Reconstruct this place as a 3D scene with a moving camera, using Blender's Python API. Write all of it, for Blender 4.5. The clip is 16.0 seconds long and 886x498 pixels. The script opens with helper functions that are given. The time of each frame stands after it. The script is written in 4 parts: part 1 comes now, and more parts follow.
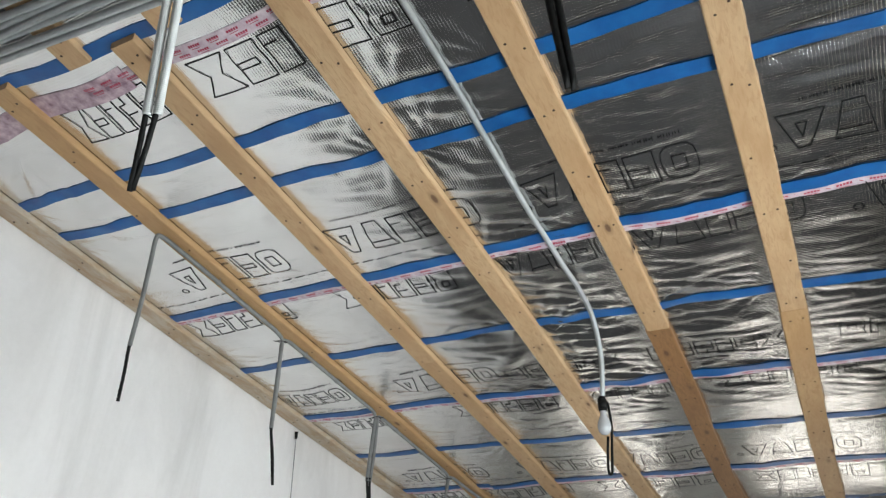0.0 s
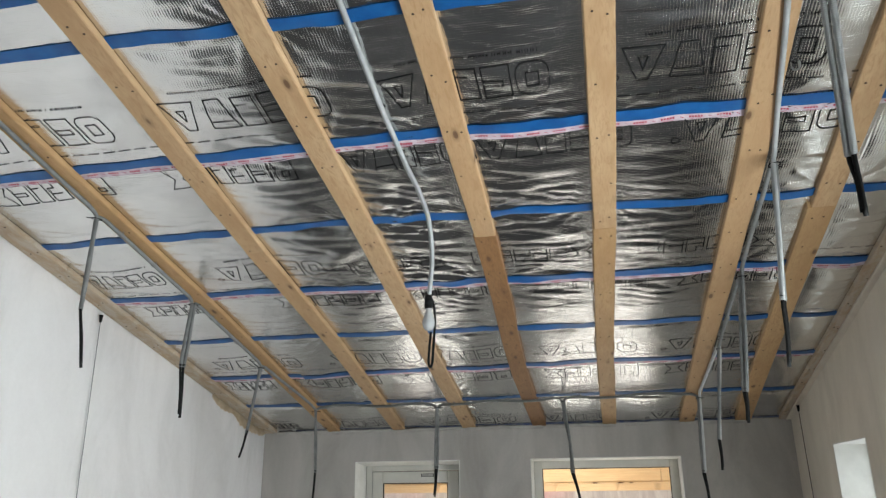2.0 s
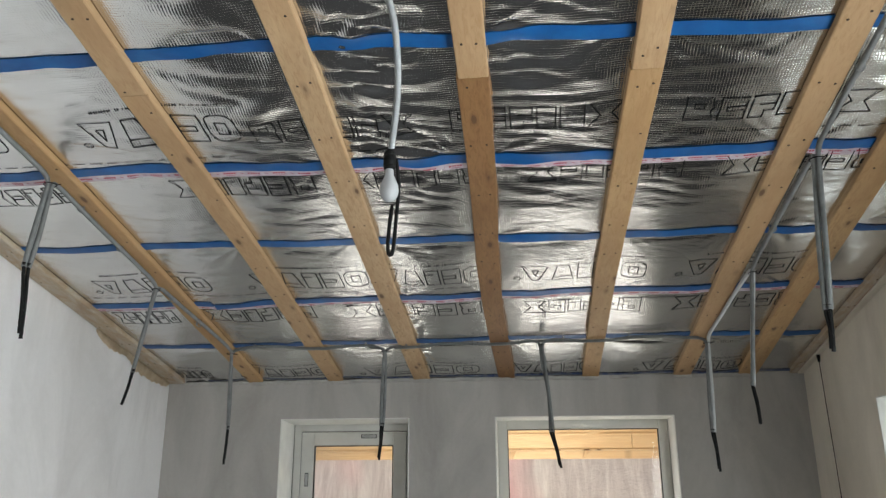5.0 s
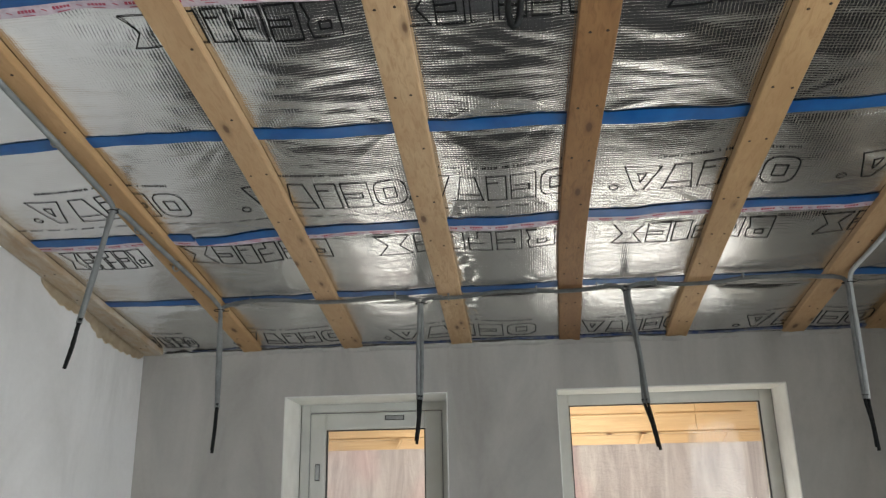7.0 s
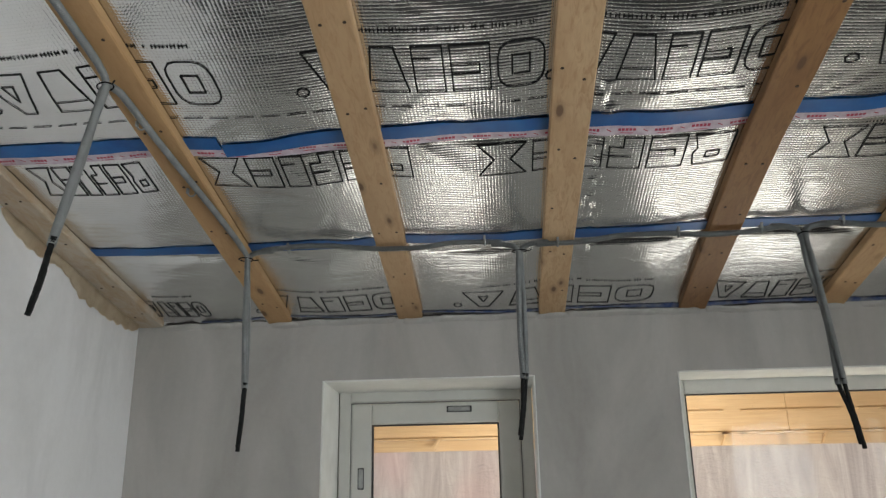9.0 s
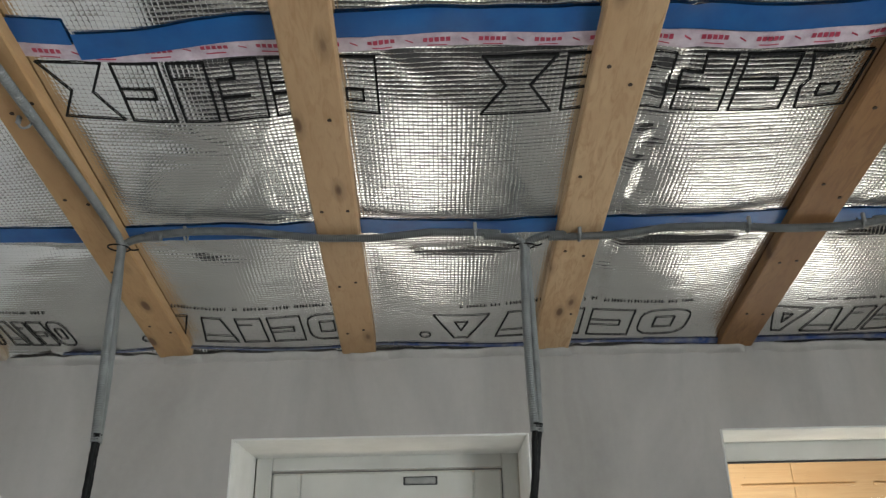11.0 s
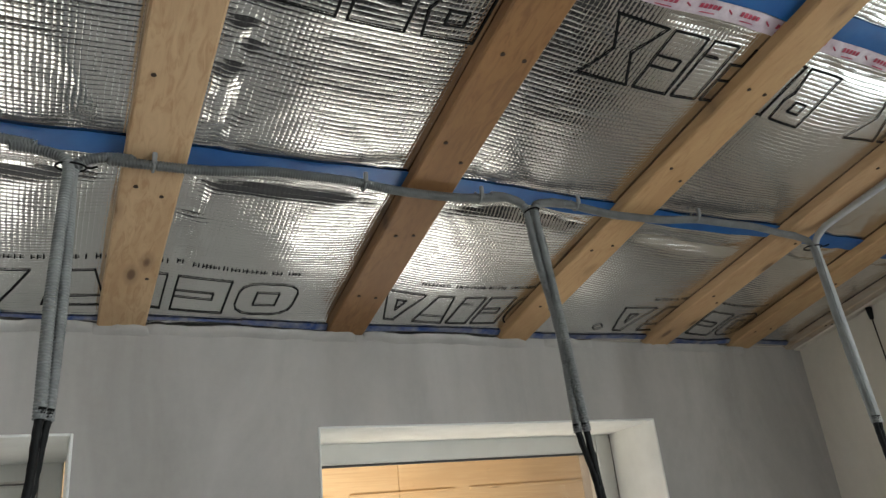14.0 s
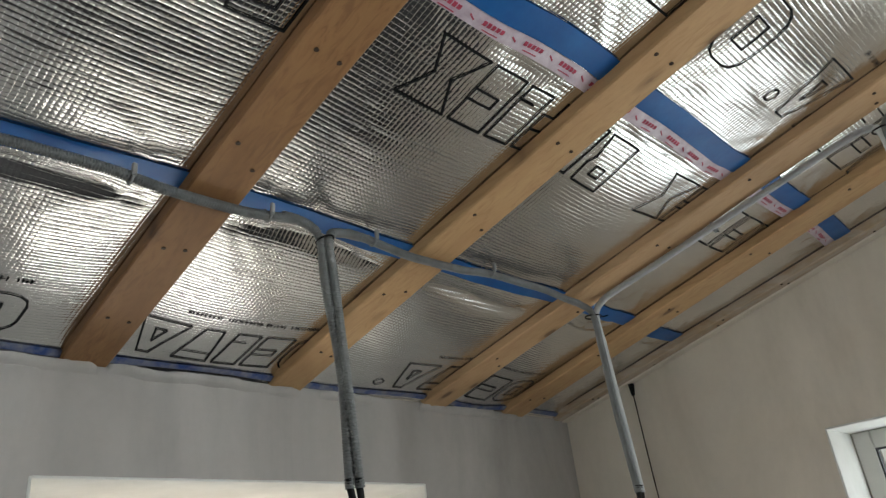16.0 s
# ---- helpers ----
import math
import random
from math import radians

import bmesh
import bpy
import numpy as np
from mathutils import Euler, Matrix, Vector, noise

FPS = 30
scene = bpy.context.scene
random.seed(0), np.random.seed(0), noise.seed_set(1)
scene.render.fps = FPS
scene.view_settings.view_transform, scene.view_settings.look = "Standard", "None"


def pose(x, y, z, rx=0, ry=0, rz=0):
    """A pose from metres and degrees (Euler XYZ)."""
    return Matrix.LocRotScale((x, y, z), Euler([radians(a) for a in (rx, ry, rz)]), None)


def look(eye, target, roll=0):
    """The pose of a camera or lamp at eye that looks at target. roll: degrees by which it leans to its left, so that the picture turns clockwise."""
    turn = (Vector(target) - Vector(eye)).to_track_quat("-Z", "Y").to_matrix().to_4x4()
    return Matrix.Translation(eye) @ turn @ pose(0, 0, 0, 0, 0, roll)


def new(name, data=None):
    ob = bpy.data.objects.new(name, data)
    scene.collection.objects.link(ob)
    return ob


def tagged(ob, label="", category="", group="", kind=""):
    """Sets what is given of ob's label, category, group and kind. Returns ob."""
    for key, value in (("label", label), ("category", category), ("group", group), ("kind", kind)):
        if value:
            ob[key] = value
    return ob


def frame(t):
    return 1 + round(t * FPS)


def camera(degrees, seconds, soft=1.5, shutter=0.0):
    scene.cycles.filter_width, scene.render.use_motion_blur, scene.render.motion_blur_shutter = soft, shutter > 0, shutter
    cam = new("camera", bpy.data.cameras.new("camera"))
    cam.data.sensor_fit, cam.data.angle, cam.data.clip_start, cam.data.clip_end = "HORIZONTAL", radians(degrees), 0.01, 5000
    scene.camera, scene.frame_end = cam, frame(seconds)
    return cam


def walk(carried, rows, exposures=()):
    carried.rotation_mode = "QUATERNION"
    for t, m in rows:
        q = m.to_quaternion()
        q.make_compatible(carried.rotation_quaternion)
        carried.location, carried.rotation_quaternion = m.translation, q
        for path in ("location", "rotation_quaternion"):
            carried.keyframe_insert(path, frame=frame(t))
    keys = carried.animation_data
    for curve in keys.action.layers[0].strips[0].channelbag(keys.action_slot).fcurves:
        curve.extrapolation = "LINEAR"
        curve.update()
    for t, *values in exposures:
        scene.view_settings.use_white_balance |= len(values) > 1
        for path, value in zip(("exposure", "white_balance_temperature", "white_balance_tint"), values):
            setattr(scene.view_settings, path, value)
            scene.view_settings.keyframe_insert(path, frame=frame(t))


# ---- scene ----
cam = camera(62.05, 16.0, soft=1.3)
ROWS = [
    (0, 2.216, 0.726, 1.815, 27.61, 26.09, 0.29),
    (0.5, 2.170, 0.731, 1.826, 22.74, 24.08, -1.18),
    (1, 2.116, 0.698, 1.791, 16.58, 20.97, -0.73),
    (1.5, 2.099, 0.657, 1.784, 13.24, 19.05, -0.56),
    (2, 2.082, 0.654, 1.791, 11.47, 18.30, -0.64),
    (2.5, 2.081, 0.738, 1.779, 10.63, 18.17, -0.33),
    (3, 2.105, 0.910, 1.783, 10.05, 17.97, 0.07),
    (3.5, 2.121, 1.068, 1.777, 9.13, 17.69, 0.11),
    (4, 2.003, 1.286, 1.730, 8.33, 17.22, 0.24),
    (6.5, 1.469, 2.661, 1.709, 4.99, 16.14, -1.26),
    (7, 1.339, 2.910, 1.680, 5.97, 16.15, -1.21),
    (7.5, 1.207, 3.161, 1.702, 6.35, 15.71, -1.34),
    (8, 1.016, 3.371, 1.696, 6.20, 15.70, -1.12),
    (8.5, 0.856, 3.567, 1.680, 5.56, 15.89, -1.10),
    (9, 0.799, 3.820, 1.677, 4.73, 16.57, -1.06),
    (11.5, 0.632, 4.795, 1.737, -5.38, 23.22, -1.77),
    (12, 0.721, 4.859, 1.740, -17.64, 23.55, -3.49),
    (12.5, 0.702, 4.863, 1.738, -26.63, 23.07, -4.87),
    (13, 0.670, 4.885, 1.717, -30.60, 22.30, -6.36),
    (13.5, 0.737, 4.951, 1.714, -31.87, 21.29, -7.27),
    (14, 0.870, 5.047, 1.726, -29.09, 21.65, -6.16),
    (14.5, 0.967, 5.110, 1.740, -29.08, 23.34, -6.27),
    (15, 0.957, 5.141, 1.725, -34.95, 24.58, -7.00),
    (15.5, 0.963, 5.176, 1.710, -42.41, 24.53, -7.35),
    (16, 0.960, 5.202, 1.717, -47.66, 24.98, -6.96),
]
walk(cam, [(t, pose(x, y, z, 90 + pitch, 0, yaw) @ pose(0, 0, 0, 0, 0, roll)) for t, x, y, z, yaw, pitch, roll in ROWS],
     exposures=[(0.0, -0.12), (4.0, -0.2), (6.5, -0.2), (9.2, -0.29), (12.0, 0.02), (16.0, 0.05)])

# ---- world and large lights ----
world = bpy.data.worlds.new("world")
scene.world = world
world.use_nodes = True
wn = world.node_tree.nodes
sky = wn.new("ShaderNodeTexSky")
sky.sky_type, sky.sun_disc = "NISHITA", False
sky.sun_elevation, sky.sun_rotation = radians(36), radians(20)
sky.air_density, sky.dust_density = 1.0, 4.0
wn["Background"].inputs[1].default_value = 0.12
world.node_tree.links.new(sky.outputs[0], wn["Background"].inputs[0])


def lamp(name, kind, energy, m, colour=(1, 1, 1), size=(1, 1)):
    data = bpy.data.lights.new(name, kind)
    data.energy, data.color = energy, colour
    if kind == "AREA":
        data.shape, data.size, data.size_y = "RECTANGLE", size[0], size[1]
    ob = new(name, data)
    ob.matrix_world = m
    return ob


sun = lamp("sun", "SUN", 1.5, look((6, 16, 10), (2, 4, 0)), (1, 0.96, 0.9))
sun.data.angle = radians(14)
DAY = (0.90, 0.985, 1.0)
# area lamps stand in for daylight through the right-hand wall's openings; the third is unseen
lamp("window_light", "AREA", 4.0, look((3.80, 5.70, 1.45), (-0.8, 5.9, 1.4)), DAY, (0.5, 1.1))
lamp("window_light", "AREA", 9, look((3.80, 4.55, 1.45), (-0.8, 5.5, 0.9)), DAY, (0.5, 1.1))
lamp("window_light", "AREA", 138, look((3.80, 2.2, 1.2), (-1, 3.7, 1.5)), DAY, (2.2, 1.8))
# daylight of the far door and window
lamp("window_light", "AREA", 4.9, look((2.11, 7.47, 1.22), (2.05, 0, 1.1)), (0.97, 0.965, 0.9), (1.0, 0.46))
lamp("window_light", "AREA", 4.4, look((0.46, 7.47, 0.78), (0.6, 0, 0.2)), (0.97, 0.965, 0.9), (0.56, 1.1))
# unseen warm lamp, added below the sightline to brighten the terrace timber
lamp("terrace_fill", "AREA", 49, look((1.5, 7.8, 1.0), (1.5, 9.2, 2.1)), (1.0, 0.84, 0.62), (2.5, 0.3))

# ---- plan ----
WL, WR, YF, YB = -0.860, 3.570, 7.0, -1.6   # faces of the walls
ZC, SL = 2.310, -0.2288                      # underside of the battens at the far wall, slope
BT = 0.030                                   # batten thickness
BW = 0.108
# right edges of the battens, as (y, x) along each board; they were not screwed on quite straight
EDGES = {
    1: [(1.87, -0.152), (3.3, -0.140), (4.6, -0.115), (5.2, -0.120), (7.0, -0.148)],
    2: [(1.90, 0.460), (2.7, 0.457), (4.0, 0.450), (4.5, 0.462), (5.25, 0.474), (7.0, 0.441)],
    3: [(-1.6, 1.070), (2.8, 1.072), (3.8, 1.079), (4.6, 1.073), (5.3, 1.062), (7.0, 1.062)],
    4: [(-1.6, 1.645), (2.8, 1.650), (4.06, 1.658), (4.7, 1.650), (5.4, 1.627), (5.9, 1.624), (7.0, 1.656)],
    5: [(-1.6, 2.237), (2.8, 2.236), (4.06, 2.236), (5.6, 2.214), (7.0, 2.231)],
    6: [(-1.6, 2.800), (2.8, 2.818), (3.7, 2.846), (5.7, 2.838), (7.0, 2.840)],
    7: [(-1.6, 3.165), (3.0, 3.190), (4.06, 3.200), (5.6, 3.232), (7.0, 3.270)],
}
WIDTHS = {1: (0.106, 0.106), 2: (0.106, 0.108), 3: (0.113, 0.112), 4: (0.104, 0.113), 5: (0.105, 0.111), 6: (0.113, 0.115), 7: (0.106, 0.120)}
BATS = [(-0.856, -0.742)] + [(e[-2][1] - BW, e[-2][1]) for e in EDGES.values()] + [(3.478, 3.528)]
TAPES = [(2.425, 0), (2.665, 0), (3.310, 1), (3.905, 0), (4.535, 1), (5.150, 0), (5.755, 1), (6.375, 0)]
SKEW = [0.018, 0.027, 0.007, 0.017, 0.016, 0.019, -0.008, -0.001]
WOB = {0: 0.1, 1: 0.9, 2: 2.1, 3: 3.3, 4: 4.7, 5: 5.2, 6: 6.8, 7: 7.7}


def edge_x(i, y):
    """Right edge of batten i."""
    e = EDGES[i]
    for (ya, xa), (yb, xb) in zip(e, e[1:]):
        if y <= yb:
            return xa + (xb - xa) * (y - ya) / (yb - ya)
    return e[-1][1]


def under(y):
    """Height of the battens' underside."""
    return ZC + SL * (y - YF)


# ---- materials ----
def mat(name, colour, rough=0.6, metal=0.0):
    m = bpy.data.materials.new(name)
    m.use_nodes = True
    b = m.node_tree.nodes["Principled BSDF"]
    b.inputs["Base Color"].default_value = (*colour, 1)
    b.inputs["Roughness"].default_value = rough
    b.inputs["Metallic"].default_value = metal
    return m


def nd(m, kind, **kw):
    n = m.node_tree.nodes.new("ShaderNode" + kind)
    for k, v in kw.items():
        n.inputs[k].default_value = v
    return n


def ln(m, a, b):
    m.node_tree.links.new(a, b)


def bsdf(m):
    return m.node_tree.nodes["Principled BSDF"]


def coords(m, scale=(1, 1, 1), rot=(0, 0, 0)):
    c = nd(m, "TexCoord")
    mp = nd(m, "Mapping", Scale=scale, Rotation=rot)
    ln(m, c.outputs["Object"], mp.inputs[0])
    return mp.outputs[0]


def ramp(m, fac, stops):
    r = nd(m, "ValToRGB")
    e = r.color_ramp.elements
    while len(e) < len(stops):
        e.new(0.5)
    for k, (p, c) in zip(e, stops):
        k.position, k.color = p, (*c, 1)
    ln(m, fac, r.inputs[0])
    return r.outputs[0]


def noise_of(m, vec, scale, detail=4.0, rough=0.55, distort=0.0):
    n = nd(m, "TexNoise", Scale=scale, Detail=detail, Roughness=rough, Distortion=distort)
    ln(m, vec, n.inputs["Vector"])
    return n.outputs[0]


def mixed(m, fac, a, b, kind="MIX"):
    x = m.node_tree.nodes.new("ShaderNodeMix")
    x.data_type, x.blend_type = "RGBA", kind
    for s, v in ((0, fac), (6, a), (7, b)):
        if hasattr(v, "links"):
            ln(m, v, x.inputs[s])
        else:
            x.inputs[s].default_value = v if s == 0 else (*v, 1)
    return x.outputs[2]


def maths(m, op, a, b=0.0):
    x = m.node_tree.nodes.new("ShaderNodeMath")
    x.operation = op
    for s, v in ((0, a), (1, b)):
        if hasattr(v, "links"):
            ln(m, v, x.inputs[s])
        else:
            x.inputs[s].default_value = v
    return x.outputs[0]


def bumped(m, height, strength, distance):
    b = nd(m, "Bump", Strength=strength, Distance=distance)
    ln(m, height, b.inputs["Height"])
    ln(m, b.outputs[0], bsdf(m).inputs["Normal"])


def plaster_mat(name, lo, mid, hi):
    m = mat(name, mid, 0.9)
    v = coords(m)
    big = noise_of(m, coords(m, (1.3, 1.3, 0.42)), 1.5, 5, 0.62, 0.9)
    fine = noise_of(m, v, 38, 5, 0.7)
    c1 = ramp(m, big, [(0.3, lo), (0.55, mid), (0.75, hi)])
    c2 = mixed(m, 0.07, c1, ramp(m, fine, [(0.35, tuple(0.8 * a for a in lo)), (0.65, hi)]))
    ln(m, c2, bsdf(m).inputs["Base Color"])
    h = maths(m, "ADD", maths(m, "MULTIPLY", noise_of(m, v, 7, 3), 1.0), maths(m, "MULTIPLY", fine, 0.25))
    bumped(m, h, 0.18, 0.010)
    return m


def foil_mat():
    m = mat("foil", (0.80, 0.80, 0.79), 0.2, 1.0)
    c = nd(m, "TexCoord")
    sep = nd(m, "SeparateXYZ")
    ln(m, c.outputs["Object"], sep.inputs[0])
    pitch = 2 * math.pi / 0.0105
    gx = maths(m, "ABSOLUTE", maths(m, "SINE", maths(m, "MULTIPLY", sep.outputs[0], pitch / 2)))
    gy = maths(m, "ABSOLUTE", maths(m, "SINE", maths(m, "MULTIPLY", sep.outputs[1], pitch / 2)))
    grid = maths(m, "ADD", maths(m, "MULTIPLY", maths(m, "POWER", gx, 0.5), 0.38), maths(m, "MULTIPLY", maths(m, "POWER", gy, 0.5), 0.62))
    crease = noise_of(m, coords(m, (9, 22, 9)), 1.6, 5, 0.6, 0.8)
    soft = noise_of(m, coords(m, (1, 1, 1)), 5.0, 3, 0.5)
    h = maths(m, "ADD", maths(m, "MULTIPLY", grid, 0.38), maths(m, "MULTIPLY", crease, 0.52))
    h = maths(m, "ADD", h, maths(m, "MULTIPLY", soft, 1.4))
    h = maths(m, "ADD", h, maths(m, "MULTIPLY", noise_of(m, coords(m, (1, 1.6, 1)), 85, 2), 0.13))
    sharp = maths(m, "ABSOLUTE", maths(m, "SUBTRACT", noise_of(m, coords(m, (2.4, 7.5, 2.4)), 1.5, 2, 0.5, 0.5), 0.5))
    h = maths(m, "ADD", h, maths(m, "MULTIPLY", maths(m, "POWER", sharp, 0.8), 0.9))
    bumped(m, h, 0.52, 0.004)
    col = ramp(m, soft, [(0.3, (0.66, 0.66, 0.655)), (0.7, (0.79, 0.79, 0.78))])
    ln(m, mixed(m, 0.22, col, ramp(m, grid, [(0.2, (0.42, 0.42, 0.42)), (0.62, (0.9, 0.9, 0.89))])), bsdf(m).inputs["Base Color"])
    ln(m, ramp(m, crease, [(0.3, (0.05,) * 3), (0.7, (0.11,) * 3)]), bsdf(m).inputs["Roughness"])
    return m


def wood_mat(name, light, dark, along="y"):
    """Spruce: grain lines along one axis, knots, and a tint of its own for each piece."""
    m = mat(name, light, 0.62)
    sc = {"y": (30, 1.1, 30), "x": (1.1, 30, 30), "z": (30, 30, 1.1)}[along]
    info = nd(m, "ObjectInfo")
    c = nd(m, "TexCoord")
    shift = nd(m, "VectorMath")
    shift.operation = "ADD"
    comb = nd(m, "CombineXYZ")
    for k in range(3):
        ln(m, maths(m, "MULTIPLY", info.outputs["Random"], 7.0 + 5 * k), comb.inputs[k])
    ln(m, c.outputs["Object"], shift.inputs[0])
    ln(m, comb.outputs[0], shift.inputs[1])

    def vec(scale):
        mp = nd(m, "Mapping", Scale=scale)
        ln(m, shift.outputs[0], mp.inputs[0])
        return mp.outputs[0]

    grain = noise_of(m, vec(sc), 2.2, 5, 0.6, 1.2)
    broad = noise_of(m, vec(tuple(0.16 * s if s > 5 else 1.1 for s in sc)), 1.5, 4, 0.65)
    kn = nd(m, "TexVoronoi", Scale=1.0)
    ln(m, vec({"y": (11, 4.5, 0.4), "x": (4.5, 11, 0.4), "z": (11, 11, 4.5)}[along]), kn.inputs["Vector"])
    knot = ramp(m, kn.outputs["Distance"], [(0.0, (1, 1, 1)), (0.09, (0.95,) * 3), (0.13, (0.35,) * 3), (0.24, (0, 0, 0))])
    knot = maths(m, "MULTIPLY", knot, maths(m, "LESS_THAN", kn.outputs["Color"], 0.53))
    mid = tuple(0.25 * a + 0.75 * b for a, b in zip(light, dark))
    col = ramp(m, grain, [(0.34, mid), (0.5, light), (0.70, tuple(min(1, a * 1.1) for a in light))])
    col = mixed(m, ramp(m, broad, [(0.42, (0, 0, 0)), (0.68, (0.85,) * 3)]), col, mid)
    col = mixed(m, maths(m, "MULTIPLY", info.outputs["Random"], 0.55), col, dark)
    col = mixed(m, maths(m, "MULTIPLY", knot, 0.9), col, (0.10, 0.045, 0.018))
    ln(m, col, bsdf(m).inputs["Base Color"])
    bumped(m, grain, 0.25, 0.002)
    return m


def varied(name, a, b, rough, scale=14, bump=0.0, metal=0.0):
    m = mat(name, a, rough, metal)
    n = noise_of(m, coords(m), scale, 5, 0.6)
    ln(m, ramp(m, n, [(0.32, a), (0.68, b)]), bsdf(m).inputs["Base Color"])
    if bump:
        bumped(m, n, bump, 0.004)
    return m


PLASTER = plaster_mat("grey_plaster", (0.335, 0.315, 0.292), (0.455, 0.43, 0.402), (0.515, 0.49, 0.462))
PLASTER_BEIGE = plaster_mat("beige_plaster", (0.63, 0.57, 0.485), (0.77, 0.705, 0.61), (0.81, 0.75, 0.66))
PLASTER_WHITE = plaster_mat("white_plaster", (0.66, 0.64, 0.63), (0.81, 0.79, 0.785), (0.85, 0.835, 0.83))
FOIL = foil_mat()
WOOD = wood_mat("spruce", (0.545, 0.37, 0.21), (0.40, 0.235, 0.11))
WOOD_DARK = wood_mat("reddish_spruce", (0.27, 0.135, 0.050), (0.18, 0.084, 0.030))
WOOD_WARM = wood_mat("orange_spruce", (0.50, 0.32, 0.155), (0.38, 0.21, 0.09))
PORCH_Y = wood_mat("terrace_timber", (0.78, 0.645, 0.45), (0.68, 0.51, 0.32))
PORCH_X = wood_mat("terrace_beam", (0.78, 0.645, 0.45), (0.68, 0.51, 0.32), "x")
def smeared_mat():
    """Spruce with dried plaster smeared over it."""
    m = wood_mat("smeared_spruce", (0.46, 0.32, 0.18), (0.33, 0.19, 0.09))
    b = bsdf(m)
    old = b.inputs["Base Color"].links[0].from_socket
    n = noise_of(m, coords(m, (9, 3.2, 9)), 1.6, 6, 0.7, 0.5)
    f = ramp(m, n, [(0.40, (0.25,) * 3), (0.60, (0.8,) * 3)])
    ln(m, mixed(m, f, old, (0.52, 0.46, 0.38)), b.inputs["Base Color"])
    return m


WOOD_WALL = smeared_mat()
INK = varied("black_ink", (0.006, 0.006, 0.0065), (0.016, 0.016, 0.016), 0.6, 60)
bsdf(INK).inputs["Specular IOR Level"].default_value = 0.15
BLUE = varied("blue_tape", (0.003, 0.070, 0.245), (0.007, 0.115, 0.345), 0.42, 9, 0.4)
BLUE_DIRTY = varied("smudged_tape", (0.012, 0.05, 0.2), (0.25, 0.25, 0.27), 0.7, 26, 0.5)
PINK = varied("tape_edge", (0.46, 0.35, 0.41), (0.68, 0.60, 0.64), 0.35, 30, 0.3)
PINK_WIDE = varied("broad_tape", (0.20, 0.11, 0.15), (0.60, 0.46, 0.51), 0.3, 24, 0.6)
RED = varied("red_print", (0.34, 0.025, 0.06), (0.48, 0.06, 0.11), 0.5, 60)
def matt(m, level):
    bsdf(m).inputs["Specular IOR Level"].default_value = level
    return m


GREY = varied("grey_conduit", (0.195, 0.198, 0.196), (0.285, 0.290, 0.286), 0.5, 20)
BLACK = matt(varied("black_cable", (0.004, 0.004, 0.004), (0.010, 0.010, 0.010), 0.6, 40), 0.2)
WHITE = varied("white_frame", (0.57, 0.56, 0.52), (0.65, 0.64, 0.595), 0.35, 5)
REVEAL = varied("reveal_plaster", (0.74, 0.735, 0.70), (0.83, 0.825, 0.79), 0.85, 9, 0.15)
FOAM = varied("mounting_foam", (0.60, 0.46, 0.31), (0.74, 0.62, 0.46), 0.9, 16, 0.6)
SCREW = matt(varied("screw", (0.03, 0.018, 0.012), (0.06, 0.036, 0.022), 0.6, 90), 0.2)
CONCRETE = varied("concrete", (0.042, 0.040, 0.042), (0.098, 0.095, 0.100), 0.85, 1.2, 0.4)
GROUND = varied("ground", (0.12, 0.10, 0.08), (0.2, 0.17, 0.14), 0.95, 2.0, 0.5)
BULB = mat("opal_bulb", (0.42, 0.43, 0.44), 0.25)
GAP = varied("frame_gap", (0.16, 0.16, 0.155), (0.24, 0.24, 0.23), 0.6, 20)
SEAL = mat("rubber_seal", (0.03, 0.03, 0.032), 0.6)
METAL = varied("fitting", (0.35, 0.35, 0.34), (0.5, 0.5, 0.49), 0.35, 30, 0.0, 0.8)
# lit copies of the grey conduit: nearby window light painted in as paler colour
CONDUIT_LIT = varied("lit_conduit", (0.40, 0.41, 0.415), (0.50, 0.51, 0.515), 0.42, 20)
CONDUIT_BRIGHT_LIT = varied("bright_lit_conduit", (0.66, 0.67, 0.67), (0.76, 0.77, 0.77), 0.4, 20)
GLASS = mat("glass", (1, 1, 1), 0.02)
bsdf(GLASS).inputs["Transmission Weight"].default_value = 1.0
bsdf(GLASS).inputs["IOR"].default_value = 1.2


def sheet_mat():
    """Thin milky plastic sheet that lets daylight through, with pale runs and a pinkish tint in places."""
    m = mat("plastic_sheet", (0.8, 0.8, 0.8), 0.14)
    n = noise_of(m, coords(m, (5, 5, 0.7)), 1.6, 6, 0.7, 0.9)
    t = noise_of(m, coords(m, (1, 1, 0.6)), 0.9, 2)
    col = ramp(m, n, [(0.30, (0.50, 0.47, 0.48)), (0.46, (0.62, 0.59, 0.59)), (0.62, (0.76, 0.74, 0.73)), (0.70, (0.90, 0.89, 0.87))])
    col = mixed(m, ramp(m, t, [(0.52, (0, 0, 0)), (0.7, (0.6,) * 3)]), col, (0.80, 0.45, 0.48))
    bumped(m, noise_of(m, coords(m, (1, 1, 1.9)), 11, 5, 0.65, 1.2), 1.0, 0.05)
    tr = nd(m, "BsdfTranslucent")
    ln(m, col, tr.inputs[0])
    ln(m, col, bsdf(m).inputs["Base Color"])
    mx = nd(m, "MixShader", Fac=0.6)
    ln(m, bsdf(m).outputs[0], mx.inputs[1])
    ln(m, tr.outputs[0], mx.inputs[2])
    ln(m, mx.outputs[0], m.node_tree.nodes["Material Output"].inputs[0])
    return m


SHEET = sheet_mat()


